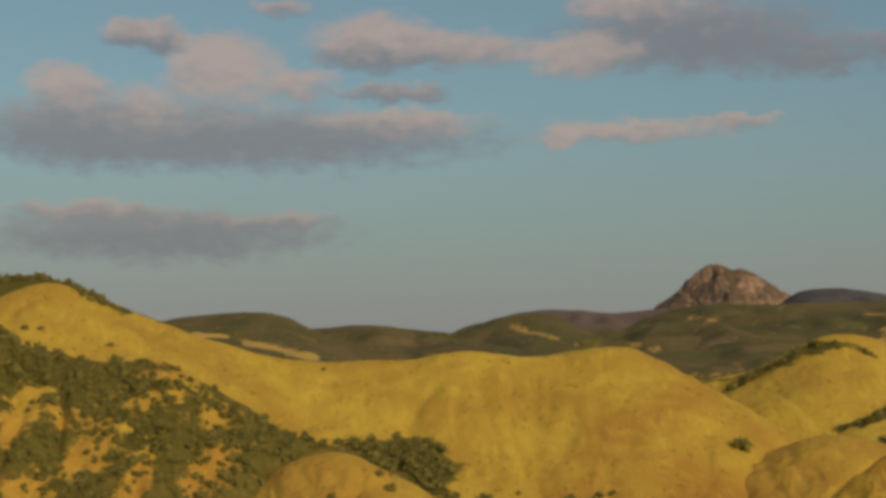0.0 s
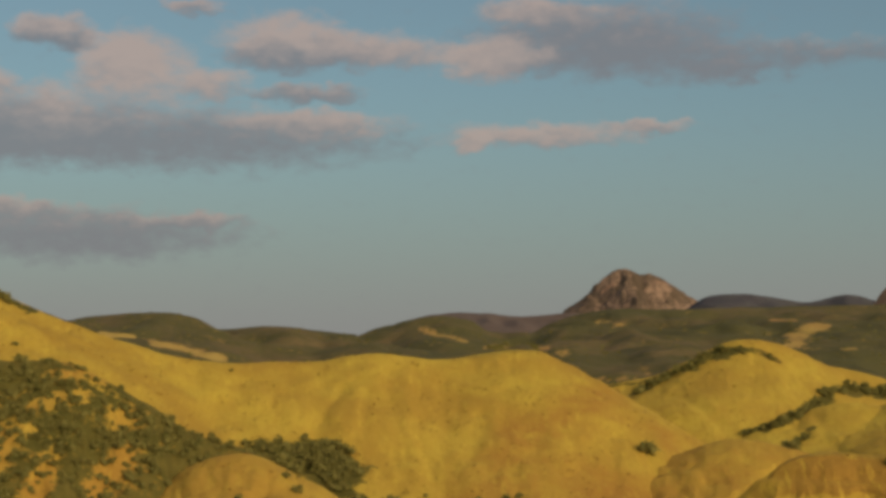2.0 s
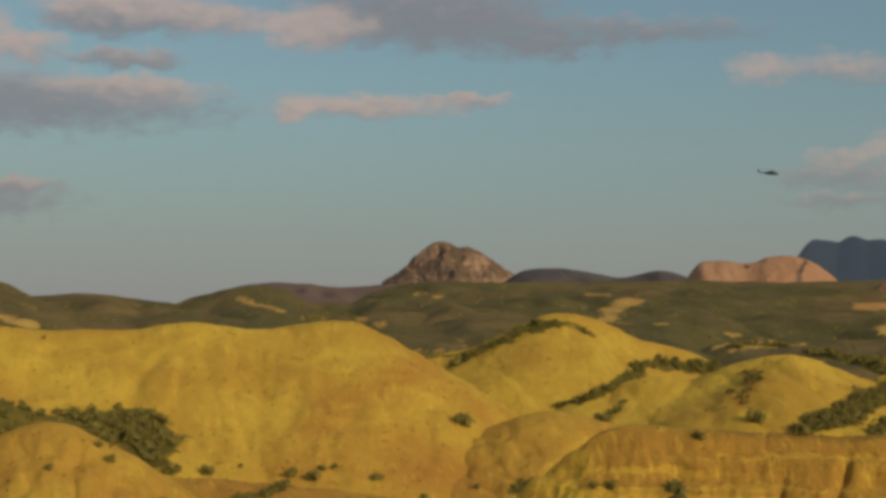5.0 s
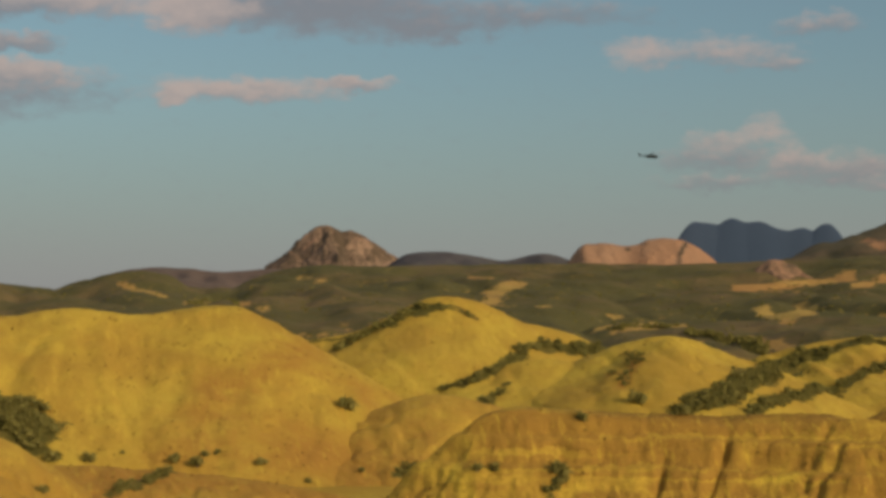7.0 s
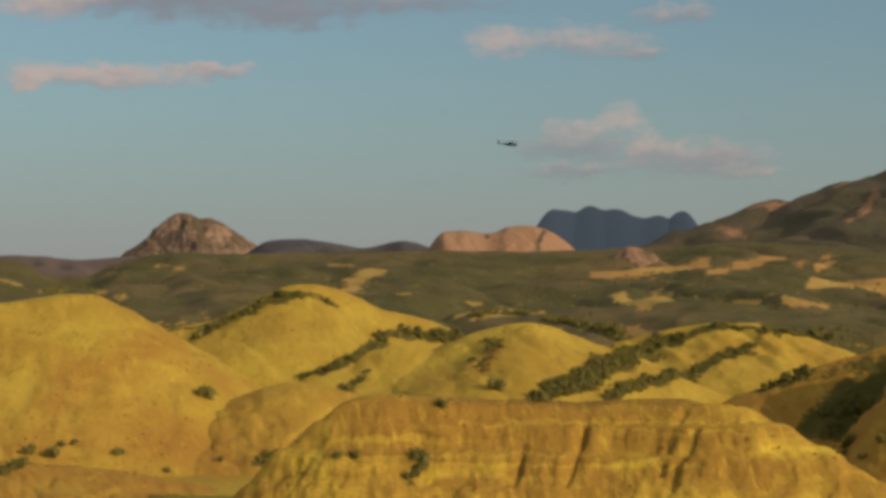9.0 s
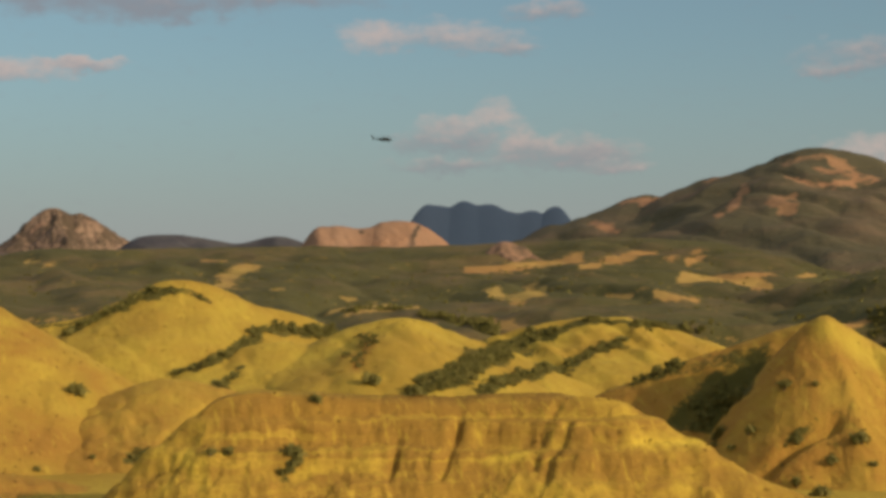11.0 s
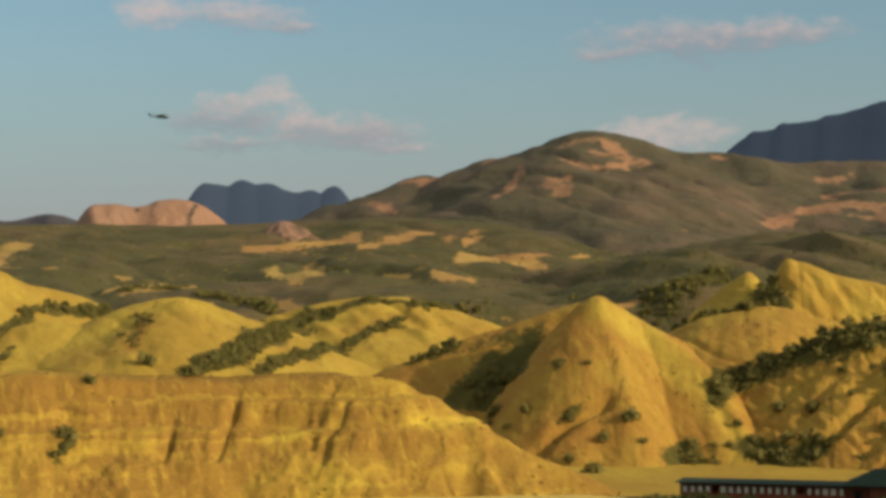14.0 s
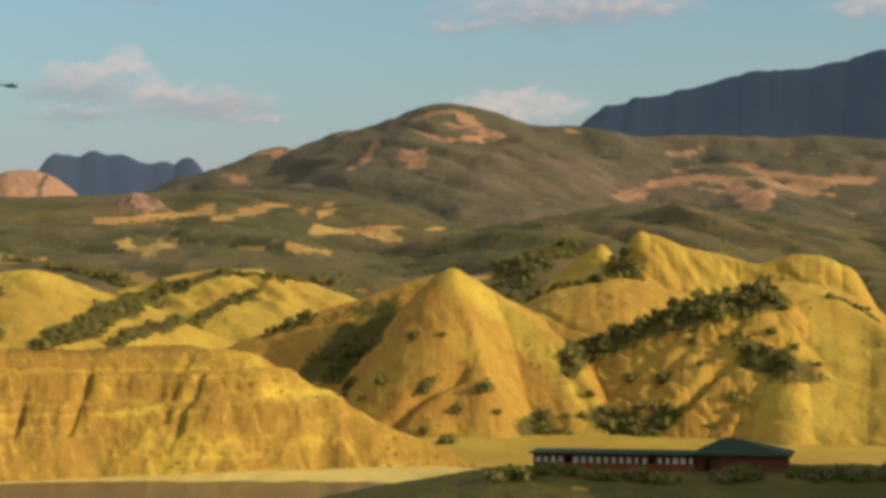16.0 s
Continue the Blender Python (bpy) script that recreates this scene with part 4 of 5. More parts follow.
mark("CLIFF", [(104.9, 355.8, 9.6), (112.9, 355.1, 11.1), (120.6, 352.3, 11.7)], 1.7, 0.0, 0.0)
mark("CLIFF", [(83.8, 367.5, 13.5), (86.1, 361.2, 9.3)], 2.0, 0.0, 0.1)
cut("CONE", [(228.5, 376.2), (237.0, 376.4), (248.2, 374.0)], 3.4, 1.9)
cut("CONE", [(273.1, 351.5), (274.6, 362.7)], 1.5, 2.0)
cut("RAVINE", [(285.8, 334.0), (302.0, 333.3)], 1.8, 1.6)
cut("RAVINE", [(288.2, 324.4), (301.1, 322.2)], 1.5, 1.6)
cut("RAVINE", [(278.4, 336.0), (286.0, 334.2), (298.7, 333.8)], 1.8, 1.4)
cut("RAVINE", [(295.3, 326.1), (309.5, 323.0)], 1.6, 1.4)
cut("RAVINE", [(287.2, 317.2), (303.5, 318.8)], 1.6, 1.4)
cut("CONE RAVINE", [(281.7, 355.5), (289.8, 354.0), (298.3, 350.5)], 1.3, 1.4)
cut("RAVINE", [(296.3, 339.6), (310.6, 338.4)], 1.2, 1.3)
cut("RAVINE", [(286.6, 345.7), (297.4, 345.1)], 1.4, 1.6)
cut("YELLOW", [(-14.2, 514.8), (-9.7, 542.4), (-2.9, 561.8)], 1.0, 2.5)
cut("YELLOW", [(15.4, 520.1), (12.7, 543.9), (11.7, 572.8)], 0.8, 3)
cut("YELLOW", [(35.2, 520.5), (38.9, 546.0)], 0.9, 3)
cut("YELLOW", [(-41.8, 532.9), (-42.5, 553.0)], 0.8, 2.5)
cut("TERRACE TIP", [(141.1, 559.4), (154.0, 586.9)], 0.8, 2)

# the ground: a rise under the camera, the lake bed, and a slowly rising plain to the horizon
def make_ground():
    ring = np.concatenate([np.linspace(0.0, 330, 40), np.linspace(345, 700, 50), np.geomspace(720, 4900, 40)])
    turn = np.radians(np.linspace(-180, 180, 361))
    r, a = np.meshgrid(ring, turn, indexing="ij")
    x, y = r * np.sin(a), r * np.cos(a)
    z = np.interp(r, [0, 12, 160, 345, 375, 450, 700, 1300, 2500, 4900], [EYE_Z - 1.7, EYE_Z - 2.2, -2.5, -2.5, 0.3, 0.6, 7, 25, 40, 30])
    z = z + np.clip((r - 480) / 200, 0, 1.5) * 3 * fbm(x / 60, y / 60)
    cover = np.clip((r - 520) / 120, 0, 0.75).ravel() + 0.6 * (r < 330).ravel()
    return tagged(sheet("ground", np.dstack([x, y, z]), M_CLAY, cover), "dry yellow ground with low scrub round a lake", "ground", kind="structure")


HILLS["GROUND"], DEPTH_FIT["GROUND"] = make_ground(), 0.3


def make_water():
    mat, shader, tools = principled("lake_water")
    add, put, calc, mix, span, noise_at = tools
    place = add("ShaderNodeNewGeometry").outputs["Position"]
    put(shader.inputs["Base Color"], mix(noise_at(place, 0.02, 3.0), (0.085, 0.075, 0.05), (0.12, 0.10, 0.065)))
    shader.inputs["Roughness"].default_value, shader.inputs["IOR"].default_value = 0.22, 1.33
    bumped(tools, shader, noise_at(place, 1.2, 3.0), 0.25, 0.08)
    ring, turn = np.linspace(150, 420, 30), np.radians(np.linspace(-70, 110, 120))
    r, a = np.meshgrid(ring, turn, indexing="ij")
    tagged(sheet("water", np.dstack([r * np.sin(a), r * np.cos(a), r * 0]), mat, 0), "still brownish lake water below the cliff", "lake", kind="structure")


make_water()

M_SAND = earth("pale_shore_sand", (0.64, 0.51, 0.14), (0.56, 0.43, 0.11), (0.46, 0.32, 0.08), GREEN_A, GREEN_B, 0.6)
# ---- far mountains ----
hill("blue_mountain", "BLUE", [BLUE], 45, 60, M_FAR, "distant jagged mountain tinted haze blue", "mountain", n=400, rounding=3, gully=0.3, pitch=40, lump=1, lump_size=60, jag=1.5, warp=0, cross=0.25, fine=420)
hill("blue_mountain", "BLUEB", [BLUEB], 70, 60, M_FAR, "distant jagged mountain tinted haze blue behind the big hill", "mountain", n=240, rounding=3, gully=1, pitch=60, lump=3, lump_size=70, jag=9, warp=0, seed=3, cross=0.25, fine=420)
hill("rock_peak", "PEAK", [PEAK, PEAK_RIB], 260, 60, M_ROCK, "bare reddish rock peak with two summits", "mountain", n=420, rows=220, rounding=3, gully=7, pitch=34, lump=6, lump_size=22, jag=3.5, warp=14, scrub=0.50, rust=0.10, seed=5, cross=1.15, fine=320, depth_fit=1.0)
hill("far_ridge", "DARK", [DARK], 400, 60, M_HAZY, "low dark far ridge tinted blue-grey by haze", "mountain", rounding=30, gully=8, pitch=90, jag=3, scrub=0.6, lump=6, lump_size=80, cross=4, fine=260)
hill("pink_outcrop", "PINK", [PINK], 130, 50, M_ROCK, "rounded pinkish bare rock outcrop", "rock", n=360, rows=140, rounding=30, gully=5, pitch=44, lump=9, lump_size=30, jag=2, warp=14, rust=0.8, seed=2, cross=3, fine=300, depth_fit=1.0)
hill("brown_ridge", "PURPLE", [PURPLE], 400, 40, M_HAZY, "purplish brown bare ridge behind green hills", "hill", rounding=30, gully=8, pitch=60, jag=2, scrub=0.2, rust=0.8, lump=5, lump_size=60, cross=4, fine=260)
hill("big_mountain", "BIG", [BIG, BIG_RIB, BIG_RIB_B, BIG_RIB_C], 850, 30, M_MOUNT, "tall green-brown mountain with reddish rock patches", "mountain", n=480, rows=180, rounding=14, gully=5, pitch=60, lump=3.5, lump_size=50, jag=4, warp=50, scrub=0.88, rust=0.8, cross=2.1, fine=380, depth_fit=0.4, rill=0)
# ---- middle distance ----
hill("green_hills", "GREEN", [GREEN], 900, 26, M_SLOPE, "long low hills under dark green scrub", "hill", n=600, rows=180, back=300, rounding=40, gully=4, pitch=60, lump=5, lump_size=60, jag=0.8, warp=30, scrub=0.85, rust=0.6, cross=4, reach=640, fine=480, depth_fit=0.16)
hill("rock_outcrop", "KNOB", [KNOB], 60, 60, M_ROCK, "small brown rocky knob on a green slope", "rock", n=140, rows=90, rounding=5, gully=3, pitch=12, lump=4, lump_size=9, jag=1.2, warp=5, rust=0.5, scrub=0.3, cross=1.6, depth_fit=1.0)
hill("olive_slope", "OLIVE", [OLIVE], 420, 26, M_SLOPE, "broad olive green slope below the mountain", "hill", n=380, rows=140, rounding=30, gully=6, pitch=50, lump=5, lump_size=50, jag=1, warp=20, scrub=0.95, rust=0.5, cross=3, reach=330, fine=320, depth_fit=0.22)
# ---- near hills ----
hill("wooded_hill", "WOODED", [WOODED], 120, 10, M_CLAY, "hill top with dark shrubs along its crest", n=260, scrub=0.85, keep=(-25, 40))
hill("yellow_hill", "YELLOW", [YELLOW], 170, -10, M_CLAY, "smooth bare yellow clay hill", n=520, rows=170, gully=0.7, lump=0.7, pitch=14, rust=0.15, rounding=5, keep=(-25, 40), cross=1.15, fine=240, rill=0.45)
hill("peaked_hill", "TIP", [TIP], 110, 6, M_CLAY, "yellow clay hill rising to a soft tip", n=400, rows=150, gully=0.5, lump=0.7, pitch=14, rounding=2, rust=0.1, cross=1.15, fine=220, rill=0.35)
hill("striped_hill", "STRIPE", [STRIPE], 110, 6, M_CLAY, "yellow hill crossed by slanting bands of shrubs", n=280, rows=110, gully=1.6, pitch=14, rust=0.15, cross=1.2, rill=0.35, rounding=3)
hill("terraced_hill", "TERRACE", [TERRACE, TERRACE_ARM], 110, 0, M_CLAY, "pale yellow clay hill with a band of shrubs", n=320, rows=120, gully=0.6, lump=0.7, pitch=14, rounding=3, cross=1.15, fine=220, rill=0.35)
hill("clay_slope", "FOOT", [YELLOW_FOOT], 105, -4, M_CLAY, "ochre clay slope in the hollow between two yellow hills", n=260, rows=120, gully=0.6, lump=0.7, pitch=12, rounding=8, rust=0.35, cross=1.15, fine=260, rill=0.3)
hill("brown_mound", "MOUND", [MOUND], 60, -4, M_CLAY, "rounded ochre clay mound", n=300, rows=130, gully=0.8, pitch=10, rounding=9, rust=0.65, cross=0.9, fine=260, rill=0.3)
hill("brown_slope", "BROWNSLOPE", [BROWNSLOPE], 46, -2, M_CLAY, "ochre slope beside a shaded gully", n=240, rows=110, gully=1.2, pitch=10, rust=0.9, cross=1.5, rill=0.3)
hill("yellow_bluff", "BLUFF", [BLUFF], 45, 16, M_CLAY, "small steep yellow bluff", n=140, rows=80, gully=1.0, pitch=7, rounding=4, warp=2, cross=2.0, rill=1.2)
hill("yellow_bluff", "BLUFFB", [BLUFFB], 48, 12, M_CLAY, "steep bare yellow bluff with an eroded edge", n=300, rows=130, gully=1.2, pitch=8, rounding=3, warp=2, seed=4, cross=2.2, fine=260, rill=1.0, rust=0.4)
hill("saddle_hill", "SADDLE", [SADDLE], 80, 2, M_CLAY, "rounded ochre hill below the bluffs", n=300, rows=120, gully=0.8, pitch=12, rounding=9, rust=0.65, cross=1.8, rill=0.7)
hill("ravine_hill", "RAVINE", [RAVINE], 46, -3, M_CLAY, "ochre hill cut by slanting ravines, with shrubs", n=360, rows=160, gully=0.8, pitch=5, rounding=4, warp=3, rust=0.85, lump=0.8, cross=1.5, fine=220, rill=1.0)
hill("bare_slope", "RIGHTSLOPE", [RIGHTSLOPE, RIGHT_RIB], 62, -1, M_CLAY, "smooth bright yellow slope above the shore", n=300, rows=130, gully=0.6, pitch=12, rounding=3, warp=0.5, cross=3.6, rill=0.15, rust=0.15)
hill("shrubby_spur", "SPUR", [SPUR], 75, 2, M_CLAY, "yellow spur thickly grown with dark shrubs", n=380, rows=130, gully=2, pitch=10, rust=0.6, scrub=0.70, keep=(-25, 40), rill=0.8)
hill("knoll", "KNOLL", [KNOLL], 60, -3, M_CLAY, "small round ochre knoll with scattered shrubs", n=240, rows=110, gully=0.8, pitch=8, rounding=8, rust=0.5, rill=0.5)
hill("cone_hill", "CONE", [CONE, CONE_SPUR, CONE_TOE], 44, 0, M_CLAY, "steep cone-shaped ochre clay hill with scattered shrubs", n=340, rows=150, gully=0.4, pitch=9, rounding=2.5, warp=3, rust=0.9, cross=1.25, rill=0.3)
hill("clay_cliff", "CLIFF", [CLIFF], 24, 0.2, M_CLIFF, "banded yellow and ochre clay cliff above the lake", "cliff", n=620, rows=150, back=90, gully=0.45, pitch=10, lump=2.0, lump_size=7.5, rounding=3, warp=4, rust=0.95, ledge=0.25, cross=2.0, fine=520, rill=0.2, depth_fit=1.0, bench=((14.6, 2.6, 1.6), (20.5, 1.6, 1.2)))
# added out of view only to keep the sun off house and bank
hill("unseen_shade_hill", "SHOULDER", [[(232, 134, 54), (248, 118, 58), (266, 100, 58), (290, 86, 50), (310, 80, 38)]], 62, 4, M_CLAY, "unseen clay hill added to shade the house bank", n=120, rows=60, back=60, cross=1.2)
hill("house_bank", "BANK", [BANK], 75, -3, M_CLAY, "dark grassy bank below the lakeside house", "bank", n=240, rows=80, back=50, rounding=16, gully=0.5, pitch=7, scrub=0.95, cross=1.4, lump=0.6)
hill("clay_apron", "APRON", [APRON], 75, -3, M_CLAY, "low ochre clay slope with scattered bushes", n=300, rows=100, gully=1.0, pitch=9, rounding=10, rust=0.9, cross=1.5, rill=0.6)
hill("beach", "BEACH", [BEACH], 26, -0.8, M_SAND, "pale sandy strip of shore under the cliff", "beach", n=300, rows=40, back=10, rounding=3, gully=0.1, pitch=6, lump=0.5, lump_size=8, jag=0.1, warp=5, cross=1.0)
# ---- plants ----
from mathutils.bvhtree import BVHTree

TREES = {}


def drop(keys, x, y):
    """The height of the highest of these hills at a place."""
    best = None
    for key in keys.split():
        if key not in TREES:
            me = HILLS[key].data
            TREES[key] = BVHTree.FromPolygons([v.co for v in me.vertices], [p.vertices for p in me.polygons])
        hit = TREES[key].ray_cast(Vector((x, y, 900)), Vector((0, 0, -1)))[0]
        if hit and (best is None or hit.z > best):
            best = hit.z
    return best


def ball(n_lat, n_lon):
    v = [(0, 0, 1)]
    for i in range(1, n_lat):
        for j in range(n_lon):
            p, q = math.pi * i / n_lat, 2 * math.pi * (j + 0.5 * (i % 2)) / n_lon
            v.append((math.sin(p) * math.cos(q), math.sin(p) * math.sin(q), math.cos(p)))
    v.append((0, 0, -1))
    f = [(0, 1 + j, 1 + (j + 1) % n_lon) for j in range(n_lon)]
    for i in range(n_lat - 2):
        for j in range(n_lon):
            a, b = 1 + i * n_lon + j, 1 + i * n_lon + (j + 1) % n_lon
            f += [(a, a + n_lon, b), (b, a + n_lon, b + n_lon)]
    last = len(v) - 1
    f += [(last, last - n_lon + (j + 1) % n_lon, last - n_lon + j) for j in range(n_lon)]
    return np.array(v), f


def shrub_shape(seed, lobes=7, leaves=260, big=0.060):
    """A shrub about one metre wide: uneven lobes of foliage with loose leaf sprays round them. Triangles."""
    rnd = random.Random(seed)
    unit, tri = ball(3, 5)
    co, faces = [], []
    centres = []
    for k in range(lobes):
        a, r = rnd.uniform(0, 2 * math.pi), rnd.uniform(0.0, 0.30)
        size = rnd.uniform(0.12, 0.24)
        c = np.array((math.cos(a) * r, math.sin(a) * r, size * 0.6 + rnd.uniform(0.02, 0.38)))
        centres.append((c, size))
        rough = 1 + 0.5 * (np.array([rnd.random() for _ in unit])[:, None] - 0.5)
        base = len(co)
        co += (c + unit * rough * size * np.array((1.0, 1.0, 0.8))).tolist()
        faces += [tuple(base + i for i in f) for f in tri]
    for k in range(leaves):
        c, size = rnd.choice(centres)
        d = Vector((rnd.gauss(0, 1), rnd.gauss(0, 1), rnd.gauss(0.25, 1))).normalized()
        p = Vector(c) + d * size * rnd.uniform(0.75, 1.45)
        u = d.cross(Vector((rnd.gauss(0, 1), rnd.gauss(0, 1), rnd.gauss(0, 1)))).normalized()
        w = (d + u.cross(d) * rnd.uniform(-1, 1)).normalized()
        s = rnd.uniform(0.5, 1.0) * big
        base = len(co)
        co += [tuple(p - u * s), tuple(p + u * s), tuple(p + w * s * 2.4)]
        faces.append((base, base + 1, base + 2))
    return np.array(co), np.array(faces)


SHAPES = [shrub_shape(k) for k in range(6)]
SMALL = [shrub_shape(20 + k, 4, 84, 0.10) for k in range(6)]
TUFTS = [shrub_shape(40 + k, 2, 14, 0.16) for k in range(4)]
PICK = random.Random(11)


def thicket(keys, line, width, size, density):
    """Shrubs standing close together along a line on a hillside."""
    pts, s = spline(line, 60) if len(line) > 2 else (np.linspace(line[0], line[-1], 60), None)
    length = np.linalg.norm(np.diff(pts, axis=0), axis=1).sum()
    count = int(max(6, min(420, density * (length + width) * 2.6 * width / 11)))
    # shrubs spread in depth by the same fit to the camera's view
    flat = max(0.3, min(DEPTH_FIT[k] for k in keys.split()))
    co, faces, base = [], [], 0
    for _ in range(count):
        c = pts[PICK.randrange(len(pts))]
        out, along = PICK.gauss(0, 0.62) * width, PICK.gauss(0, 0.6) * width / flat
        r = math.hypot(c[0], c[1])
        x, y = c[0] + (c[1] * out + c[0] * along) / r, c[1] + (c[1] * along - c[0] * out) / r
        z = drop(keys, x, y)
        if z is None or abs(z - c[2]) > width * 1.6 + 2:
            continue
        v, f = PICK.choice(SMALL)
        wide = size * PICK.choice((0.5, 0.7, 0.85, 1.0, 1.25))
        turn = PICK.uniform(0, 6.283)
        m = np.array(((math.cos(turn), -math.sin(turn), 0), (math.sin(turn), math.cos(turn), 0), (0, 0, PICK.uniform(0.75, 1.15))))
        co.append(v @ m.T * wide + np.array((x, y, z - 0.10 * wide)))
        faces.append(f + base)
        base += len(v)
    if not co:
        return
    me = bpy.data.meshes.new("thicket")
    me.from_pydata(np.concatenate(co).tolist(), [], np.concatenate(faces).tolist())
    me.materials.append(M_LEAF)
    tagged(new("thicket", me), "dense dark green shrubs on a clay slope", "shrubs", kind="stuff")


def shared(name, co, faces, material):
    me = bpy.data.meshes.new(name)
    me.from_pydata(co.tolist(), [], [tuple(f) for f in faces.tolist()])
    me.materials.append(material)
    return me


CROWNS = [shared("crown", *shape, M_LEAF) for shape in SHAPES]


def stem_mesh():
    bm = bmesh.new()
    for k in range(3):
        a = k * 2.1
        m = Matrix.Translation((0.04 * math.cos(a), 0.04 * math.sin(a), 0.10)) @ Matrix.Rotation(0.35, 4, Vector((math.sin(a), -math.cos(a), 0)))
        bmesh.ops.create_cone(bm, cap_ends=True, segments=6, radius1=0.03, radius2=0.015, depth=0.42, matrix=m)
    me = bpy.data.meshes.new("stem")
    bm.to_mesh(me)
    bm.free()
    me.materials.append(M_BARK)
    return me


STEM = stem_mesh()


def bush(key, x, y, wide):
    z = drop(key, x, y)
    if z is None:
        return
    wide = wide * 1.12
    top = new("bush")
    top.matrix_world = pose(x, y, z - 0.03 * wide, 0, 0, PICK.uniform(0, 360)) @ Matrix.Diagonal((wide, wide, wide * PICK.uniform(0.75, 0.95), 1))
    for name, me in (("crown", PICK.choice(CROWNS)), ("stem", STEM)):
        new(name, me).parent = top
    size = "tall" if wide > 4.5 else "small"
    tagged(top, f"{size} round dark green bush standing alone on dry clay", "bush", group="scattered bushes")



def litter(keys, x0, x1, y0, y1, count, lo, hi, name, label, material, heights=(-9, 999)):
    """Tufts strewn at random over a stretch of hillside."""
    co, faces, base = [], [], 0
    for _ in range(count):
        x, y = PICK.uniform(x0, x1), PICK.uniform(y0, y1)
        z = drop(keys, x, y)
        if z is None or not heights[0] < z < heights[1] or noise.noise((x * 0.05, y * 0.05, 3.0)) < -0.15:
            continue
        v, f = PICK.choice(TUFTS)
        wide, turn = PICK.uniform(lo, hi), PICK.uniform(0, 6.283)
        m = np.array(((math.cos(turn), -math.sin(turn), 0), (math.sin(turn), math.cos(turn), 0), (0, 0, 0.8)))
        co.append(v @ m.T * wide + np.array((x, y, z - 0.12 * wide)))
        faces.append(f + base)
        base += len(v)
    me = bpy.data.meshes.new(name)
    me.from_pydata(np.concatenate(co).tolist(), [], np.concatenate(faces).tolist())
    me.materials.append(material)
    tagged(new(name, me), label, "shrubs" if material is M_LEAF else "grass", kind="stuff")


M_DRY = make_leaf("dry_brown_tussock", (0.16, 0.095, 0.022), (0.26, 0.165, 0.038))
thicket("SPUR", [(-108.4, 449.7, 46.2), (-88.3, 457.0, 46.2), (-72.4, 458.0, 45.3)], 3.9, 2.5, 1.9)
thicket("SPUR", [(-101.4, 438.5, 36.3), (-83.3, 446.6, 38.9), (-64.1, 451.1, 38.7), (-52.6, 451.3, 33.6)], 3.8, 2.5, 1.9)
thicket("SPUR", [(-89.8, 430.2, 28.1), (-67.5, 436.5, 31.9), (-44.1, 452.3, 28.5), (-32.9, 456.6, 25.4)], 3.7, 2.5, 1.9)
thicket("SPUR", [(-96.8, 419.5, 21.9), (-80.6, 418.1, 19.2), (-66.4, 429.2, 25.2), (-48.2, 437.4, 23.4)], 3.6, 2.5, 1.9)
thicket("SPUR", [(-66.0, 418.3, 16.4), (-50.0, 428.6, 18.4)], 3.6, 2.5, 1.9)
thicket("SPUR", [(-95.1, 448.2, 40.4), (-75.5, 434.6, 30.6), (-64.5, 426.1, 21.3)], 3.7, 2.5, 1.9)
thicket("YELLOW SPUR", [(-132.1, 526.9, 57.4), (-105.9, 457.3, 49.9), (-95.5, 456.8, 46.2)], 2.2, 3.0, 2.0)
thicket("WOODED YELLOW", [(-171.6, 635.1, 79.4), (-160.1, 637.8, 79.9), (-147.3, 644.1, 81.4), (-108.8, 562.9, 68.6), (-102.1, 565.8, 65.8)], 1.6, 3.4, 2.5)
thicket("YELLOW", [(-28.4, 520.2, 21.7), (-17.7, 520.8, 21.6), (-10.3, 522.8, 22.3), (-2.8, 509.1, 16.2)], 4.3, 4.0, 3.5)
thicket("YELLOW", [(-10.4, 527.0, 23.8), (-4.4, 506.2, 14.0)], 2.6, 3.5, 3)
thicket("APRON", [(15.8, 433.5, 4.8), (21.6, 443.5, 5.6), (30.8, 457.8, 7.9)], 1.4, 2.6, 3)
thicket("MOUND", [(95.4, 484.0, 4.7), (100.8, 486.9, 7.3)], 1.3, 2.8, 3.5)
thicket("TIP", [(101.3, 623.9, 37.1), (111.8, 625.5, 41.1), (119.9, 624.9, 46.0), (127.7, 627.4, 51.1), (139.7, 624.9, 54.8)], 1.8, 3.2, 4)
thicket("TIP", [(145.4, 622.6, 53.2), (149.4, 615.8, 50.0)], 1.0, 2.0, 3)
thicket("TIP TERRACE", [(126.9, 565.0, 26.5), (134.4, 562.9, 28.9), (142.9, 566.7, 32.7), (155.3, 588.2, 34.7), (170.7, 603.3, 36.2)], 1.5, 3.0, 4)
thicket("TIP", [(171.4, 605.9, 37.8), (182.1, 606.6, 38.6), (195.3, 615.1, 39.0)], 2.4, 3.4, 4)
thicket("MOUND TERRACE", [(129.5, 524.2, 24.0), (140.2, 548.6, 26.1), (145.1, 551.7, 29.3)], 1.2, 2.8, 4)
thicket("GREEN", [(262.1, 807.7, 47.3), (287.8, 824.3, 49.1), (299.6, 816.7, 49.1)], 1.5, 3.2, 3)
thicket("GREEN", [(289.6, 774.4, 46.1), (291.6, 744.2, 43.3), (279.1, 675.0, 40.3), (277.2, 659.1, 37.4)], 2.5, 3.4, 3)
thicket("TERRACE", [(183.2, 545.8, 38.7), (180.3, 529.9, 34.3), (171.3, 516.8, 26.7)], 2.1, 2.0, 1.6)
thicket("TERRACE", [(171.7, 529.4, 30.8), (175.7, 524.8, 30.4)], 0.9, 2.2, 3)
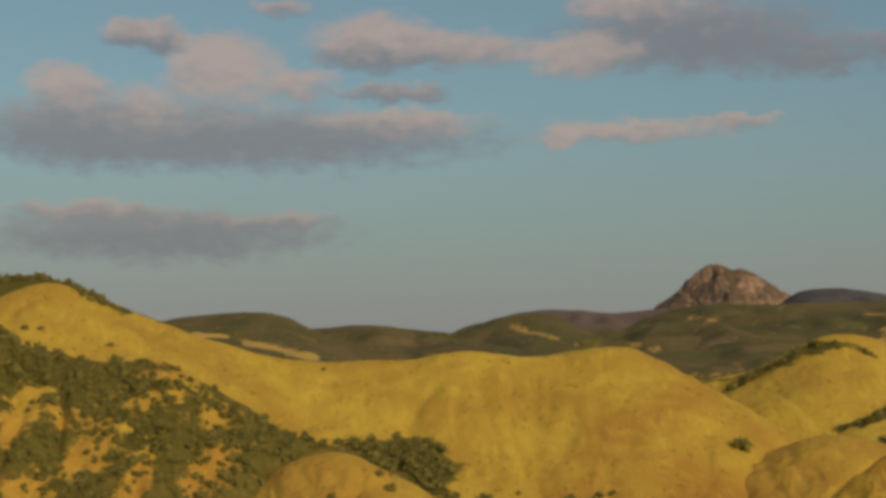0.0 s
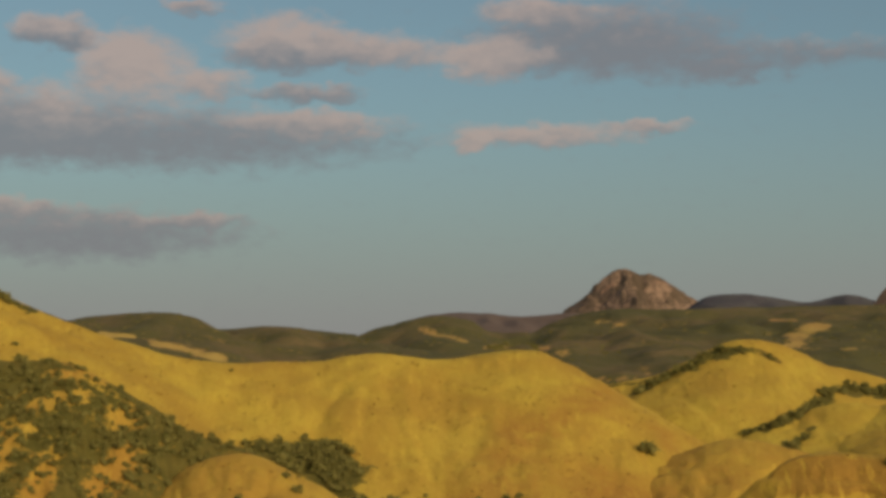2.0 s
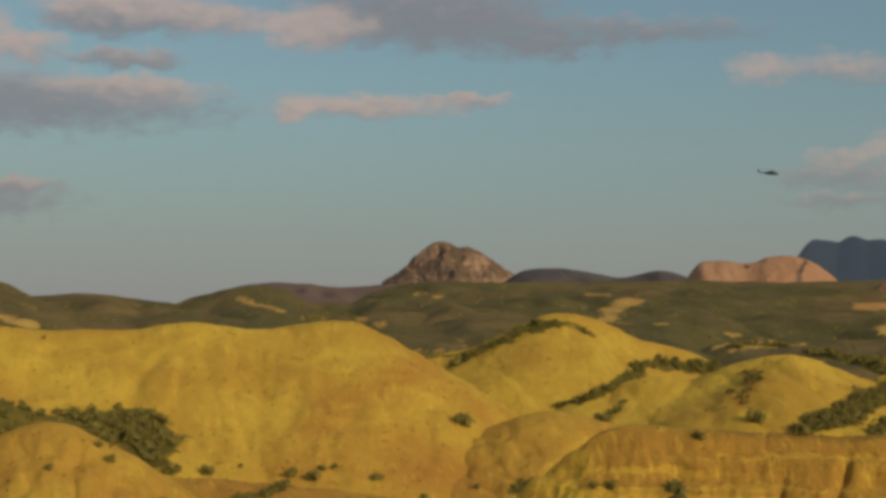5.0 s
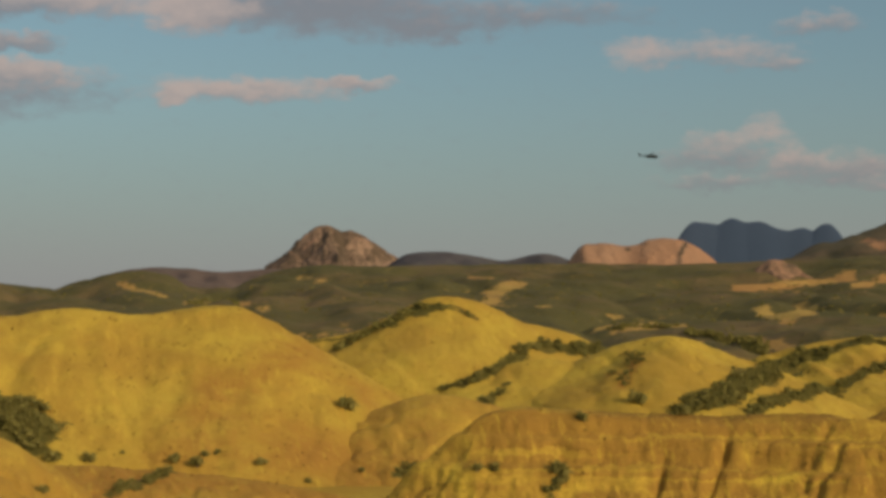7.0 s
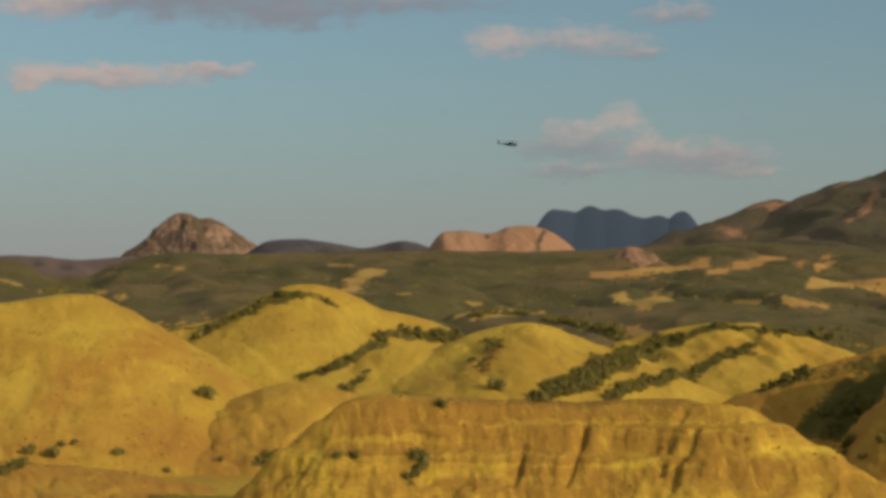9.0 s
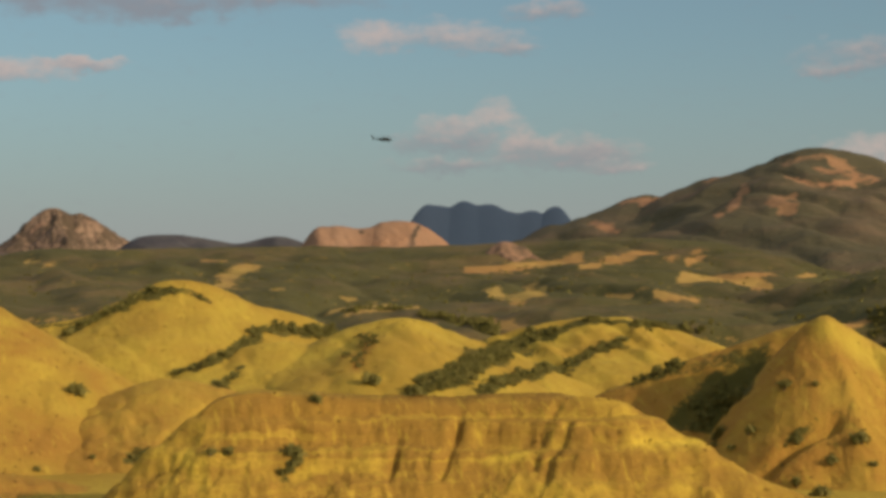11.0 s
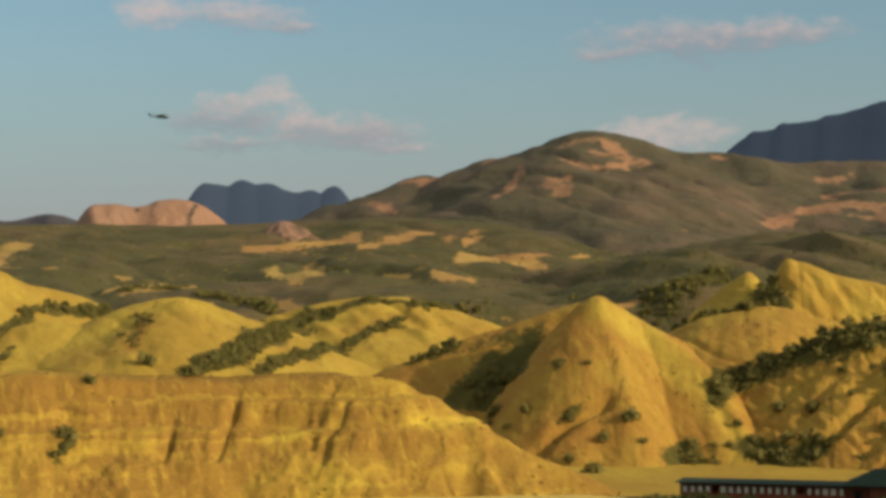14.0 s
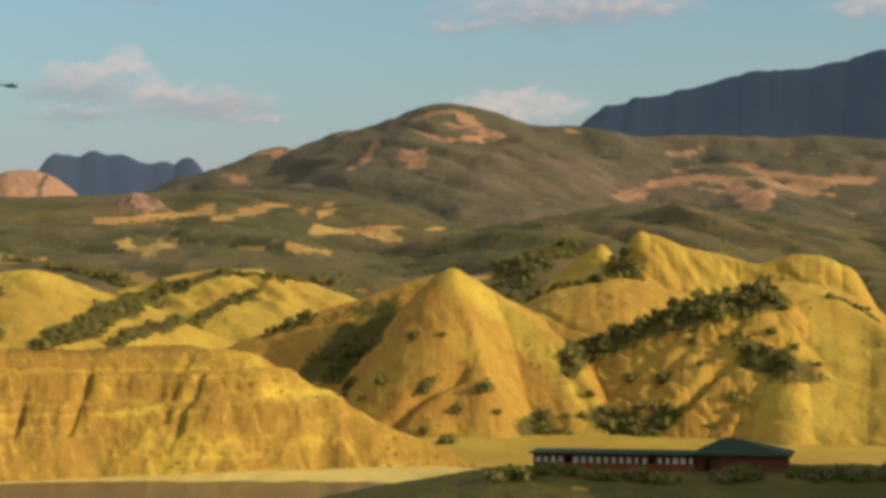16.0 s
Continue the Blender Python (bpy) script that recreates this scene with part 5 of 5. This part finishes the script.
thicket("BROWNSLOPE", [(236.7, 448.0, 25.7), (241.2, 446.3, 27.9), (243.6, 444.3, 28.9)], 1.5, 3.2, 4)
thicket("TERRACE STRIPE", [(180.0, 486.0, 21.5), (186.9, 493.6, 23.5), (197.0, 499.5, 26.2), (208.7, 512.6, 28.8), (222.8, 527.6, 31.0), (253.5, 578.5, 34.3), (260.7, 582.5, 37.0)], 3.0, 3.0, 6)
thicket("TERRACE STRIPE", [(201.0, 487.0, 20.6), (205.6, 491.8, 22.0), (230.5, 516.2, 24.9), (262.2, 549.3, 28.5), (273.5, 554.0, 31.8), (284.6, 557.6, 35.3)], 1.4, 2.8, 5)
thicket("STRIPE", [(258.6, 580.3, 35.5), (270.4, 579.5, 39.1), (280.0, 578.0, 42.0), (292.0, 574.0, 42.0)], 1.2, 2.6, 3)
thicket("STRIPE GREEN", [(293.9, 568.3, 40.6), (309.4, 576.4, 38.5), (337.2, 610.1, 37.3), (350.0, 606.8, 39.4)], 1.9, 3.2, 3)
thicket("CLIFF", [(102.1, 355.7, 8.3), (105.3, 358.2, 11.6), (104.6, 359.9, 14.1)], 1.4, 2.6, 3)
thicket("BROWNSLOPE CONE", [(237.0, 424.1, 14.3), (244.1, 424.1, 19.5), (244.3, 410.8, 23.7)], 2.3, 3.4, 2.2)
thicket("CONE", [(233.4, 405.6, 12.3)], 1.6, 3.4, 4)
thicket("BROWNSLOPE", [(232.3, 451.4, 23.5), (241.2, 444.3, 27.6)], 0.9, 2.8, 3)
thicket("CONE", [(227.7, 377.1, 4.1), (232.3, 375.7, 8.3), (237.9, 376.5, 12.3), (242.8, 374.9, 15.7), (248.9, 373.8, 18.4)], 0.9, 2.2, 5)
thicket("CONE", [(237.4, 377.1, 12.3), (241.5, 375.5, 15.0)], 1.1, 2.8, 4)
thicket("CONE", [(259.0, 357.4, 3.5), (260.6, 352.6, 0.6), (247.0, 328.7, 0.4), (245.4, 314.0, 0.4)], 2.4, 3.2, 3.5)
thicket("CONE", [(264.8, 352.3, 3.2), (260.4, 335.3, 0.5)], 1.4, 2.4, 2)
thicket("OLIVE", [(415.6, 650.0, 42.4)], 1.0, 2.4, 3)
thicket("CONE RAVINE", [(275.6, 364.0, 17.8), (288.7, 373.8, 20.4), (293.6, 367.9, 23.1), (299.4, 360.9, 26.8), (305.7, 354.6, 30.5)], 2.5, 3.6, 3.5)
thicket("RAVINE", [(304.3, 355.2, 29.8), (310.2, 348.6, 32.0), (316.7, 342.8, 33.4), (323.3, 338.1, 34.8)], 3.0, 4.0, 3.5)
thicket("RAVINE RIGHTSLOPE", [(305.0, 328.3, 18.1), (308.5, 324.0, 18.2), (308.8, 316.4, 16.3)], 2.6, 3.2, 3)
thicket("CONE RAVINE", [(275.4, 349.9, 5.6), (277.5, 343.6, 2.4), (277.1, 338.8, 0.7), (282.9, 334.9, 4.8)], 2.5, 3.4, 3.2)
thicket("RAVINE", [(285.4, 334.6, 7.2), (291.0, 333.6, 10.7), (297.7, 332.7, 15.4)], 0.7, 1.8, 3)
thicket("RAVINE", [(305.8, 339.5, 23.5), (308.3, 329.8, 21.5)], 1.5, 2.4, 2)
thicket("OLIVE", [(403.8, 579.3, 36.3), (411.5, 576.5, 43.0), (424.8, 579.3, 47.6), (457.4, 603.3, 51.5)], 4.6, 3.4, 5)
thicket("BLUFF BLUFFB", [(376.1, 469.4, 43.2), (358.0, 442.5, 39.4)], 2.9, 3.2, 2.5)
thicket("BLUFF SADDLE BLUFFB", [(357.3, 490.8, 33.4), (325.1, 429.1, 37.0), (331.0, 422.7, 38.5), (358.0, 442.5, 39.4)], 0.9, 2.8, 3.5)
thicket("SADDLE", [(373.8, 368.9, 31.6), (374.6, 363.0, 29.2), (379.3, 358.8, 27.5)], 1.7, 3.2, 3)
thicket("OLIVE", [(514.5, 485.1, 31.8)], 2.8, 3.2, 2)
thicket("OLIVE BLUFF", [(403.9, 571.8, 30.7), (356.1, 492.4, 31.9)], 1.0, 2.6, 3)
thicket("BANK", [(159.7, 228.9, 6.8), (165.2, 230.4, 7.3), (168.9, 227.2, 7.6)], 1.7, 2.6, 9.0)
thicket("BANK", [(169.3, 225.4, 7.5), (174.8, 218.0, 7.3), (180.0, 210.6, 7.1)], 1.6, 2.6, 5.4)
thicket("BANK", [(185.9, 208.1, 7.2), (189.2, 205.2, 7.4), (189.5, 202.4, 7.3)], 1.6, 2.6, 9.0)
thicket("BANK", [(196.5, 202.8, 7.7), (199.4, 196.0, 7.6), (204.5, 191.5, 7.6)], 1.4, 2.6, 5.4)
thicket("SPUR", [(-109.5, 443.2, 40.5), (-104.2, 450.3, 44.8), (-97.4, 452.3, 43.3)], 3.5, 3.0, 1.6)
thicket("SPUR", [(-101.3, 416.2, 22.1), (-97.6, 422.6, 25.7), (-92.2, 428.7, 26.8)], 3.3, 3.0, 1.6)
thicket("SPUR", [(-93.1, 414.9, 16.8), (-82.6, 415.1, 16.7), (-75.9, 421.4, 21.6)], 3.3, 3.0, 1.6)
thicket("SPUR", [(-52.0, 445.7, 30.2), (-40.9, 448.5, 24.3), (-38.1, 448.7, 22.2)], 3.4, 3.0, 1.6)
thicket("SPUR", [(-63.6, 438.1, 29.1), (-53.9, 438.3, 26.2), (-46.5, 434.9, 20.8)], 3.4, 3.0, 1.6)
thicket("SPUR", [(-84.2, 451.3, 41.8), (-68.5, 442.3, 36.0)], 3.5, 3.0, 1.6)
thicket("SPUR", [(-111.6, 451.1, 47.7), (-105.0, 453.9, 47.7)], 3.6, 3.0, 1.6)
thicket("GREEN", [(81.2, 1040.7, 64.3), (106.5, 1152.6, 69.7), (107.3, 1036.5, 63.9)], 1.4, 2.4, 2)
thicket("GREEN", [(-46.2, 993.9, 56.6), (-21.6, 1032.0, 57.0)], 0.8, 1.8, 1)
for x, y, wide in [(-124.6, 527.0, 2.4), (-120.3, 528.0, 2.1), (-39.1, 573.9, 1.8), (1.9, 495.4, 5.4), (11.7, 496.2, 4.1), (34.9, 495.0, 4.1), (43.1, 495.8, 3.2), (88.1, 529.6, 6.2), (-105.4, 515.7, 2.7), (-99.9, 530.4, 2.1), (40.6, 491.2, 4.4), (57.9, 491.1, 4.1), (46.6, 497.4, 2.6), (20.8, 500.5, 1.6), (70.2, 484.0, 2.2)]:
    bush("YELLOW FOOT", x, y, wide)
for x, y, wide in [(-13.1, 423.4, 3.0), (-26.2, 412.0, 2.4), (-16.1, 428.8, 2.7), (-0.7, 415.1, 3.4)]:
    bush("KNOLL", x, y, wide)
for x, y, wide in [(-70.6, 447.0, 2.6)]:
    bush("SPUR", x, y, wide)
for x, y, wide in [(88.3, 362.4, 2.9), (91.8, 361.8, 2.6), (104.8, 357.7, 4.3), (112.5, 365.6, 2.9), (134.2, 364.4, 3.7)]:
    bush("CLIFF", x, y, wide)
for x, y, wide in [(170.6, 499.0, 5.7), (211.1, 526.2, 1.8), (202.0, 496.9, 3.1)]:
    bush("TERRACE", x, y, wide)
for x, y, wide in [(86.0, 489.6, 2.2)]:
    bush("MOUND", x, y, wide)
for x, y, wide in [(244.1, 389.7, 3.8), (249.3, 384.0, 2.3), (250.1, 365.4, 5.4), (240.0, 377.2, 3.4), (249.4, 359.5, 2.5), (242.6, 366.4, 3.7), (233.0, 367.1, 3.6), (269.9, 352.0, 2.3), (266.9, 354.4, 1.7), (275.6, 355.8, 2.9), (233.8, 390.4, 3.8), (229.8, 392.2, 2.6)]:
    bush("CONE", x, y, wide)
for x, y, wide in [(228.1, 350.0, 4.5)]:
    bush("GROUND", x, y, wide)
for x, y, wide in [(287.6, 354.8, 4.7), (290.4, 345.4, 4.3), (296.6, 337.8, 2.6), (296.1, 324.8, 3.1), (287.5, 324.6, 3.0), (295.4, 320.2, 2.5), (312.9, 329.4, 2.9), (300.5, 345.4, 2.9)]:
    bush("RAVINE", x, y, wide)
for x, y, wide in [(315.7, 315.6, 1.7)]:
    bush("RIGHTSLOPE", x, y, wide)

# ---- lakeside house ----


def plain(name, base, rough, speck=0.25, scale=3.0, metal=0.0):
    mat, shader, tools = principled(name)
    add, put, calc, mix, span, noise_at = tools
    place = add("ShaderNodeTexCoord").outputs["Object"]
    worn = calc("ADD", calc("MULTIPLY", noise_at(place, scale, 4.0), 0.6), calc("MULTIPLY", noise_at(place, scale * 7, 3.0), 0.4))
    put(shader.inputs["Base Color"], mix(span(worn, 0.35, 0.68), tuple(c * (1 - speck) for c in base), base))
    shader.inputs["Roughness"].default_value, shader.inputs["Metallic"].default_value = rough, metal
    bumped(tools, shader, worn, 0.3, 0.02)
    return mat


M_BRICK = plain("red_brick_wall", (0.26, 0.085, 0.045), 0.9, 0.45, 4.0)
M_REDWOOD = plain("red_stained_wood", (0.30, 0.085, 0.040), 0.7, 0.35)
M_GREENROOF = plain("green_sheet_roof", (0.034, 0.062, 0.036), 0.75, 0.35, 1.2)
M_WHITE = plain("white_painted_wood", (0.80, 0.77, 0.70), 0.6, 0.12)
M_CREAM = plain("cream_cloth", (0.82, 0.72, 0.52), 0.8, 0.12)
M_STONE = plain("rough_concrete", (0.30, 0.25, 0.19), 0.9, 0.3)
M_GLASS = plain("dark_window_glass", (0.035, 0.040, 0.045), 0.12, 0.1)
M_BODY = plain("dark_olive_paint", (0.030, 0.034, 0.026), 0.6, 0.3)
M_BLADE = plain("black_rotor_paint", (0.020, 0.020, 0.022), 0.5, 0.2)


def part(name, bm, material, parent, label=""):
    me = bpy.data.meshes.new(name)
    bmesh.ops.recalc_face_normals(bm, faces=bm.faces)
    bm.to_mesh(me)
    bm.free()
    me.materials.append(material)
    ob = new(name, me)
    ob.parent = parent
    return tagged(ob, label) if label else ob


def box(x0, x1, y0, y1, z0, z1, bevel=0.0):
    bm = bmesh.new()
    bmesh.ops.create_cube(bm, size=1, matrix=Matrix.LocRotScale(((x0 + x1) / 2, (y0 + y1) / 2, (z0 + z1) / 2), None, (x1 - x0, y1 - y0, z1 - z0)))
    if bevel:
        bmesh.ops.bevel(bm, geom=bm.edges[:], offset=bevel, segments=2, affect="EDGES", profile=0.5)
    return bm


def hip_roof(x0, x1, y0, y1, z, rise, ridge, thick=0.14, peak=None):
    """A hipped roof with a fascia; ridge: the length of its top edge, about the middle or the given peak."""
    bm = bmesh.new()
    cx, cy = peak if peak is not None else (x0 + x1) / 2, (y0 + y1) / 2
    low = [bm.verts.new(p) for p in ((x0, y0, z), (x1, y0, z), (x1, y1, z), (x0, y1, z))]
    eave = [bm.verts.new((v.co.x, v.co.y, z + thick)) for v in low]
    a, b = bm.verts.new((cx - ridge / 2, cy, z + thick + rise)), bm.verts.new((cx + ridge / 2, cy, z + thick + rise))
    bm.faces.new(low[::-1])
    for i in range(4):
        bm.faces.new((low[i], low[(i + 1) % 4], eave[(i + 1) % 4], eave[i]))
    bm.faces.new((eave[0], eave[1], b, a))
    bm.faces.new((eave[1], eave[2], b))
    bm.faces.new((eave[2], eave[3], a, b))
    bm.faces.new((eave[3], eave[0], a))
    return bm


def make_house(near_end, far_end):
    """A long open gallery with white posts over a red balustrade, joined to a brick room under a hipped green roof."""
    a, b = Vector(near_end), Vector(far_end)
    turn = math.atan2(b.y - a.y, b.x - a.x)
    length = (b - a).xy.length
    house = new("lakeside_house")
    house.matrix_world = Matrix.Translation(a) @ Matrix.Rotation(turn, 4, "Z")
    tagged(house, "low red lakeside house with green roof and white-posted gallery", "house")
    gal, deep = length * 0.645, 6.5
    part("floor_slab", box(-0.3, length + 0.2, -0.25, deep + 0.2, -3.2, 0.0, 0.03), M_STONE, house, "rough concrete base")
    part("gallery_roof", hip_roof(-0.7, gal + 2.6, -0.7, deep + 0.5, 2.98, 0.28, gal - 1.5), M_GREENROOF, house, "long low green sheet roof")
    part("ceiling_beam", box(-0.1, gal, 0.02, 0.24, 2.74, 2.98), M_REDWOOD, house, "red wooden beam")
    rail = part("balustrade", box(0, gal, 0.0, 0.14, 0.0, 1.32, 0.01), M_REDWOOD, house, "red boarded balustrade")
    part("handrail", box(-0.05, gal + 0.02, -0.06, 0.20, 1.323, 1.40, 0.015), M_REDWOOD, rail)
    boards = 60
    strip = gal / boards
    first = part("board", box(0.02, strip - 0.02, -0.035, -0.003, 0.06, 1.29), M_REDWOOD, rail)
    for k in range(1, boards):
        ob = new("board", first.data)
        ob.parent = rail
        ob.matrix_basis = Matrix.Translation((k * strip, 0, 0))
    n = 21
    post = None
    for k in range(n + 1):
        x = 0.12 + k * (gal - 0.24) / n
        if post is None:
            post = part("post", box(-0.11, 0.11, 0.01, 0.23, 1.40, 2.74, 0.01), M_REDWOOD, house, "red wooden post")
            post.location.x = x
            continue
        ob = tagged(new("post", post.data), "red wooden post")
        ob.parent = house
        ob.location.x = x
    pane = None
    for k in range(n):
        x = 0.12 + (k + 0.5) * (gal - 0.24) / n
        half = (gal - 0.24) / n / 2 - 0.24
        if pane is None:
            pane = part("curtain", box(-half, half, 0.26, 0.32, 1.46, 2.45, 0.02), M_CREAM, house, "cream cloth curtain between the posts")
            pane.location.x = x
        elif k not in (4, 15):
            ob = tagged(new("curtain", pane.data), "cream cloth curtain between the posts")
            ob.parent = house
            ob.location.x = x
            ob.scale = (PICK.uniform(0.65, 1.1), 1, 1)
    part("back_wall", box(0, gal, deep - 0.25, deep, 0, 2.95), M_BRICK, house, "dark red brick wall")
    part("end_wall", box(0.0, 0.2, 0.3, deep - 0.28, 0, 2.95), M_BRICK, house)
    # recessed entrance between gallery and room
    part("entrance_wall", box(gal + 0.05, gal + 3.6, 1.8, 2.05, 0, 2.95), M_REDWOOD, house, "dark recessed wooden entrance wall")
    door = part("door", box(gal + 1.2, gal + 2.2, 1.72, 1.797, 0.0, 2.05, 0.01), M_GLASS, house, "dark glazed entrance door")
    part("handle", box(gal + 2.05, gal + 2.11, 1.66, 1.717, 0.95, 1.15, 0.01), M_WHITE, door)
    part("post", box(gal + 0.5, gal + 0.75, 0.02, 0.24, 0, 2.98), M_BRICK, house)
    part("post", box(gal + 2.9, gal + 3.15, 0.02, 0.24, 0, 2.98), M_BRICK, house)
    part("room_wall", box(gal + 3.65, length, 0.0, deep + 1.0, 0, 2.9), M_BRICK, house, "dark red brick room")
    part("hipped_roof", hip_roof(gal - 0.4, length + 0.8, -0.9, deep + 1.9, 3.02, 2.4, 1.2, 0.16, gal + 5.0), M_GREENROOF, house, "green hipped sheet-metal roof")


make_house((170.6, 235.7, 8.0), (198.6, 205.8, 8.7))

# ---- helicopter ----


def loft(rings, segments=14):
    """A closed body through rings of (x, half width, bottom, top), rounded in section."""
    bm = bmesh.new()
    loops = []
    for x, half, low, high in rings:
        mid, tall = (low + high) / 2, (high - low) / 2
        loop = []
        for k in range(segments):
            q = 2 * math.pi * k / segments
            c, d = math.cos(q), math.sin(q)
            loop.append(bm.verts.new((x, half * math.copysign(abs(c) ** 0.75, c), mid + tall * math.copysign(abs(d) ** 0.75, d))))
        loops.append(loop)
    for p, q in zip(loops[:-1], loops[1:]):
        for k in range(segments):
            bm.faces.new((p[k], p[(k + 1) % segments], q[(k + 1) % segments], q[k]))
    bm.faces.new(loops[0])
    bm.faces.new(loops[-1][::-1])
    return bm


def make_helicopter(place, heading):
    heli = new("helicopter")
    heli.matrix_world = Matrix.Translation(place) @ Matrix.Rotation(radians(heading), 4, "Z") @ Matrix.Rotation(radians(2), 4, "Y")
    tagged(heli, "dark olive military transport helicopter flying low", "helicopter")
    body = part("fuselage", loft([(6.2, 0.3, 0.9, 1.5), (5.8, 0.75, 0.5, 1.75), (5.0, 1.05, 0.25, 2.1), (3.9, 1.18, 0.15, 2.55), (0.5, 1.2, 0.15, 2.6),
                                  (-2.2, 1.15, 0.2, 2.55), (-3.8, 0.8, 0.7, 2.4), (-5.0, 0.5, 1.05, 2.2)]), M_BODY, heli)
    for side in (-1, 1):
        part("cockpit_window", box(4.0, 5.1, side * 1.12 - 0.03, side * 1.12 + 0.03, 1.3, 2.15, 0.02), M_GLASS, body)
        part("cabin_door", box(0.2, 2.2, side * 1.22 - 0.03, side * 1.22 + 0.03, 0.5, 2.2, 0.02), M_BODY, body)
        part("engine", loft([(2.4, 0.25, 2.35, 2.85), (2.0, 0.38, 2.25, 2.95), (-0.6, 0.4, 2.25, 2.95), (-1.4, 0.25, 2.35, 2.8)], 10), M_BODY, heli).location.y = side * 0.75
        gear = part("main_wheel", loft([(3.6, 0.12, -0.35, 0.35), (3.2, 0.14, -0.4, 0.4)], 10), M_BLADE, heli)
        gear.location = (-0.2, side * 1.35, 0.0)
        part("wheel_strut", box(3.15, 3.35, side * 1.2 - 0.06, side * 1.2 + 0.06, 0.0, 0.9), M_BODY, heli)
    part("tail_boom", loft([(-4.6, 0.55, 1.0, 2.25), (-7.0, 0.36, 1.35, 2.1), (-9.3, 0.22, 1.6, 2.05)], 12), M_BODY, heli)
    fin = part("tail_fin", loft([(0.0, 0.14, -0.75, 0.75), (1.6, 0.12, -0.62, 0.62), (2.9, 0.09, -0.45, 0.45)], 10), M_BODY, heli)
    fin.matrix_basis = Matrix.Translation((-9.1, 0, 1.7)) @ Matrix.Rotation(radians(-112), 4, "Y")
    part("stabilator", box(-9.3, -8.2, -2.1, 2.1, 1.45, 1.55, 0.03), M_BODY, heli)
    part("rotor_mast", loft([(0.0, 0.45, -0.45, 0.45), (0.5, 0.35, -0.35, 0.35), (0.9, 0.2, -0.2, 0.2)], 10), M_BODY, heli).matrix_basis = Matrix.Translation((0.6, 0, 2.6)) @ Matrix.Rotation(radians(-90), 4, "Y")
    for k in range(4):
        blade = part("rotor_blade", box(0.3, 8.1, -0.26, 0.26, -0.04, 0.05, 0.015), M_BLADE, heli)
        blade.matrix_basis = Matrix.Translation((0.6, 0, 3.5)) @ Matrix.Rotation(radians(20 + 90 * k), 4, "Z") @ Matrix.Rotation(radians(-1.5), 4, "Y")
    for k in range(4):
        blade = part("tail_rotor_blade", box(0.1, 1.6, -0.03, 0.03, -0.11, 0.11, 0.01), M_BLADE, heli)
        blade.matrix_basis = Matrix.Translation((-10.0, 0.35, 3.6)) @ Matrix.Rotation(radians(30 + 90 * k), 4, "Y")


make_helicopter((489.4, 1396.8, 196.7), -22)

# ---- tussocks and far scrub ----
for key, x0, x1, y0, y1, count in (("YELLOW FOOT", -130, 130, 440, 610, 2000), ("TIP", 20, 160, 520, 660, 500), ("TERRACE", 60, 230, 470, 600, 500),
                                   ("MOUND", 40, 160, 400, 500, 420), ("CLIFF", 50, 240, 290, 400, 800), ("CONE", 190, 340, 340, 440, 420),
                                   ("RAVINE", 230, 330, 290, 390, 420), ("SADDLE", 270, 400, 370, 470, 260), ("KNOLL", -70, 10, 380, 440, 160), ("APRON", -120, 110, 380, 480, 500),
                                   ("RIGHTSLOPE", 250, 400, 270, 350, 160), ("STRIPE", 150, 320, 520, 650, 380), ("BROWNSLOPE", 150, 300, 380, 480, 240)):
    litter(key, x0, x1, y0, y1, count, 0.5, 1.3, "dry_tussocks", "small brown dry tussocks scattered over bare clay", M_DRY)
litter("GREEN", -250, 700, 650, 1250, 1500, 1.8, 3.6, "scrub", "low dark green scrub dotted over far hills", M_LEAF)
litter("OLIVE", 350, 900, 450, 950, 900, 1.8, 3.6, "scrub", "low dark green scrub dotted over an olive slope", M_LEAF)
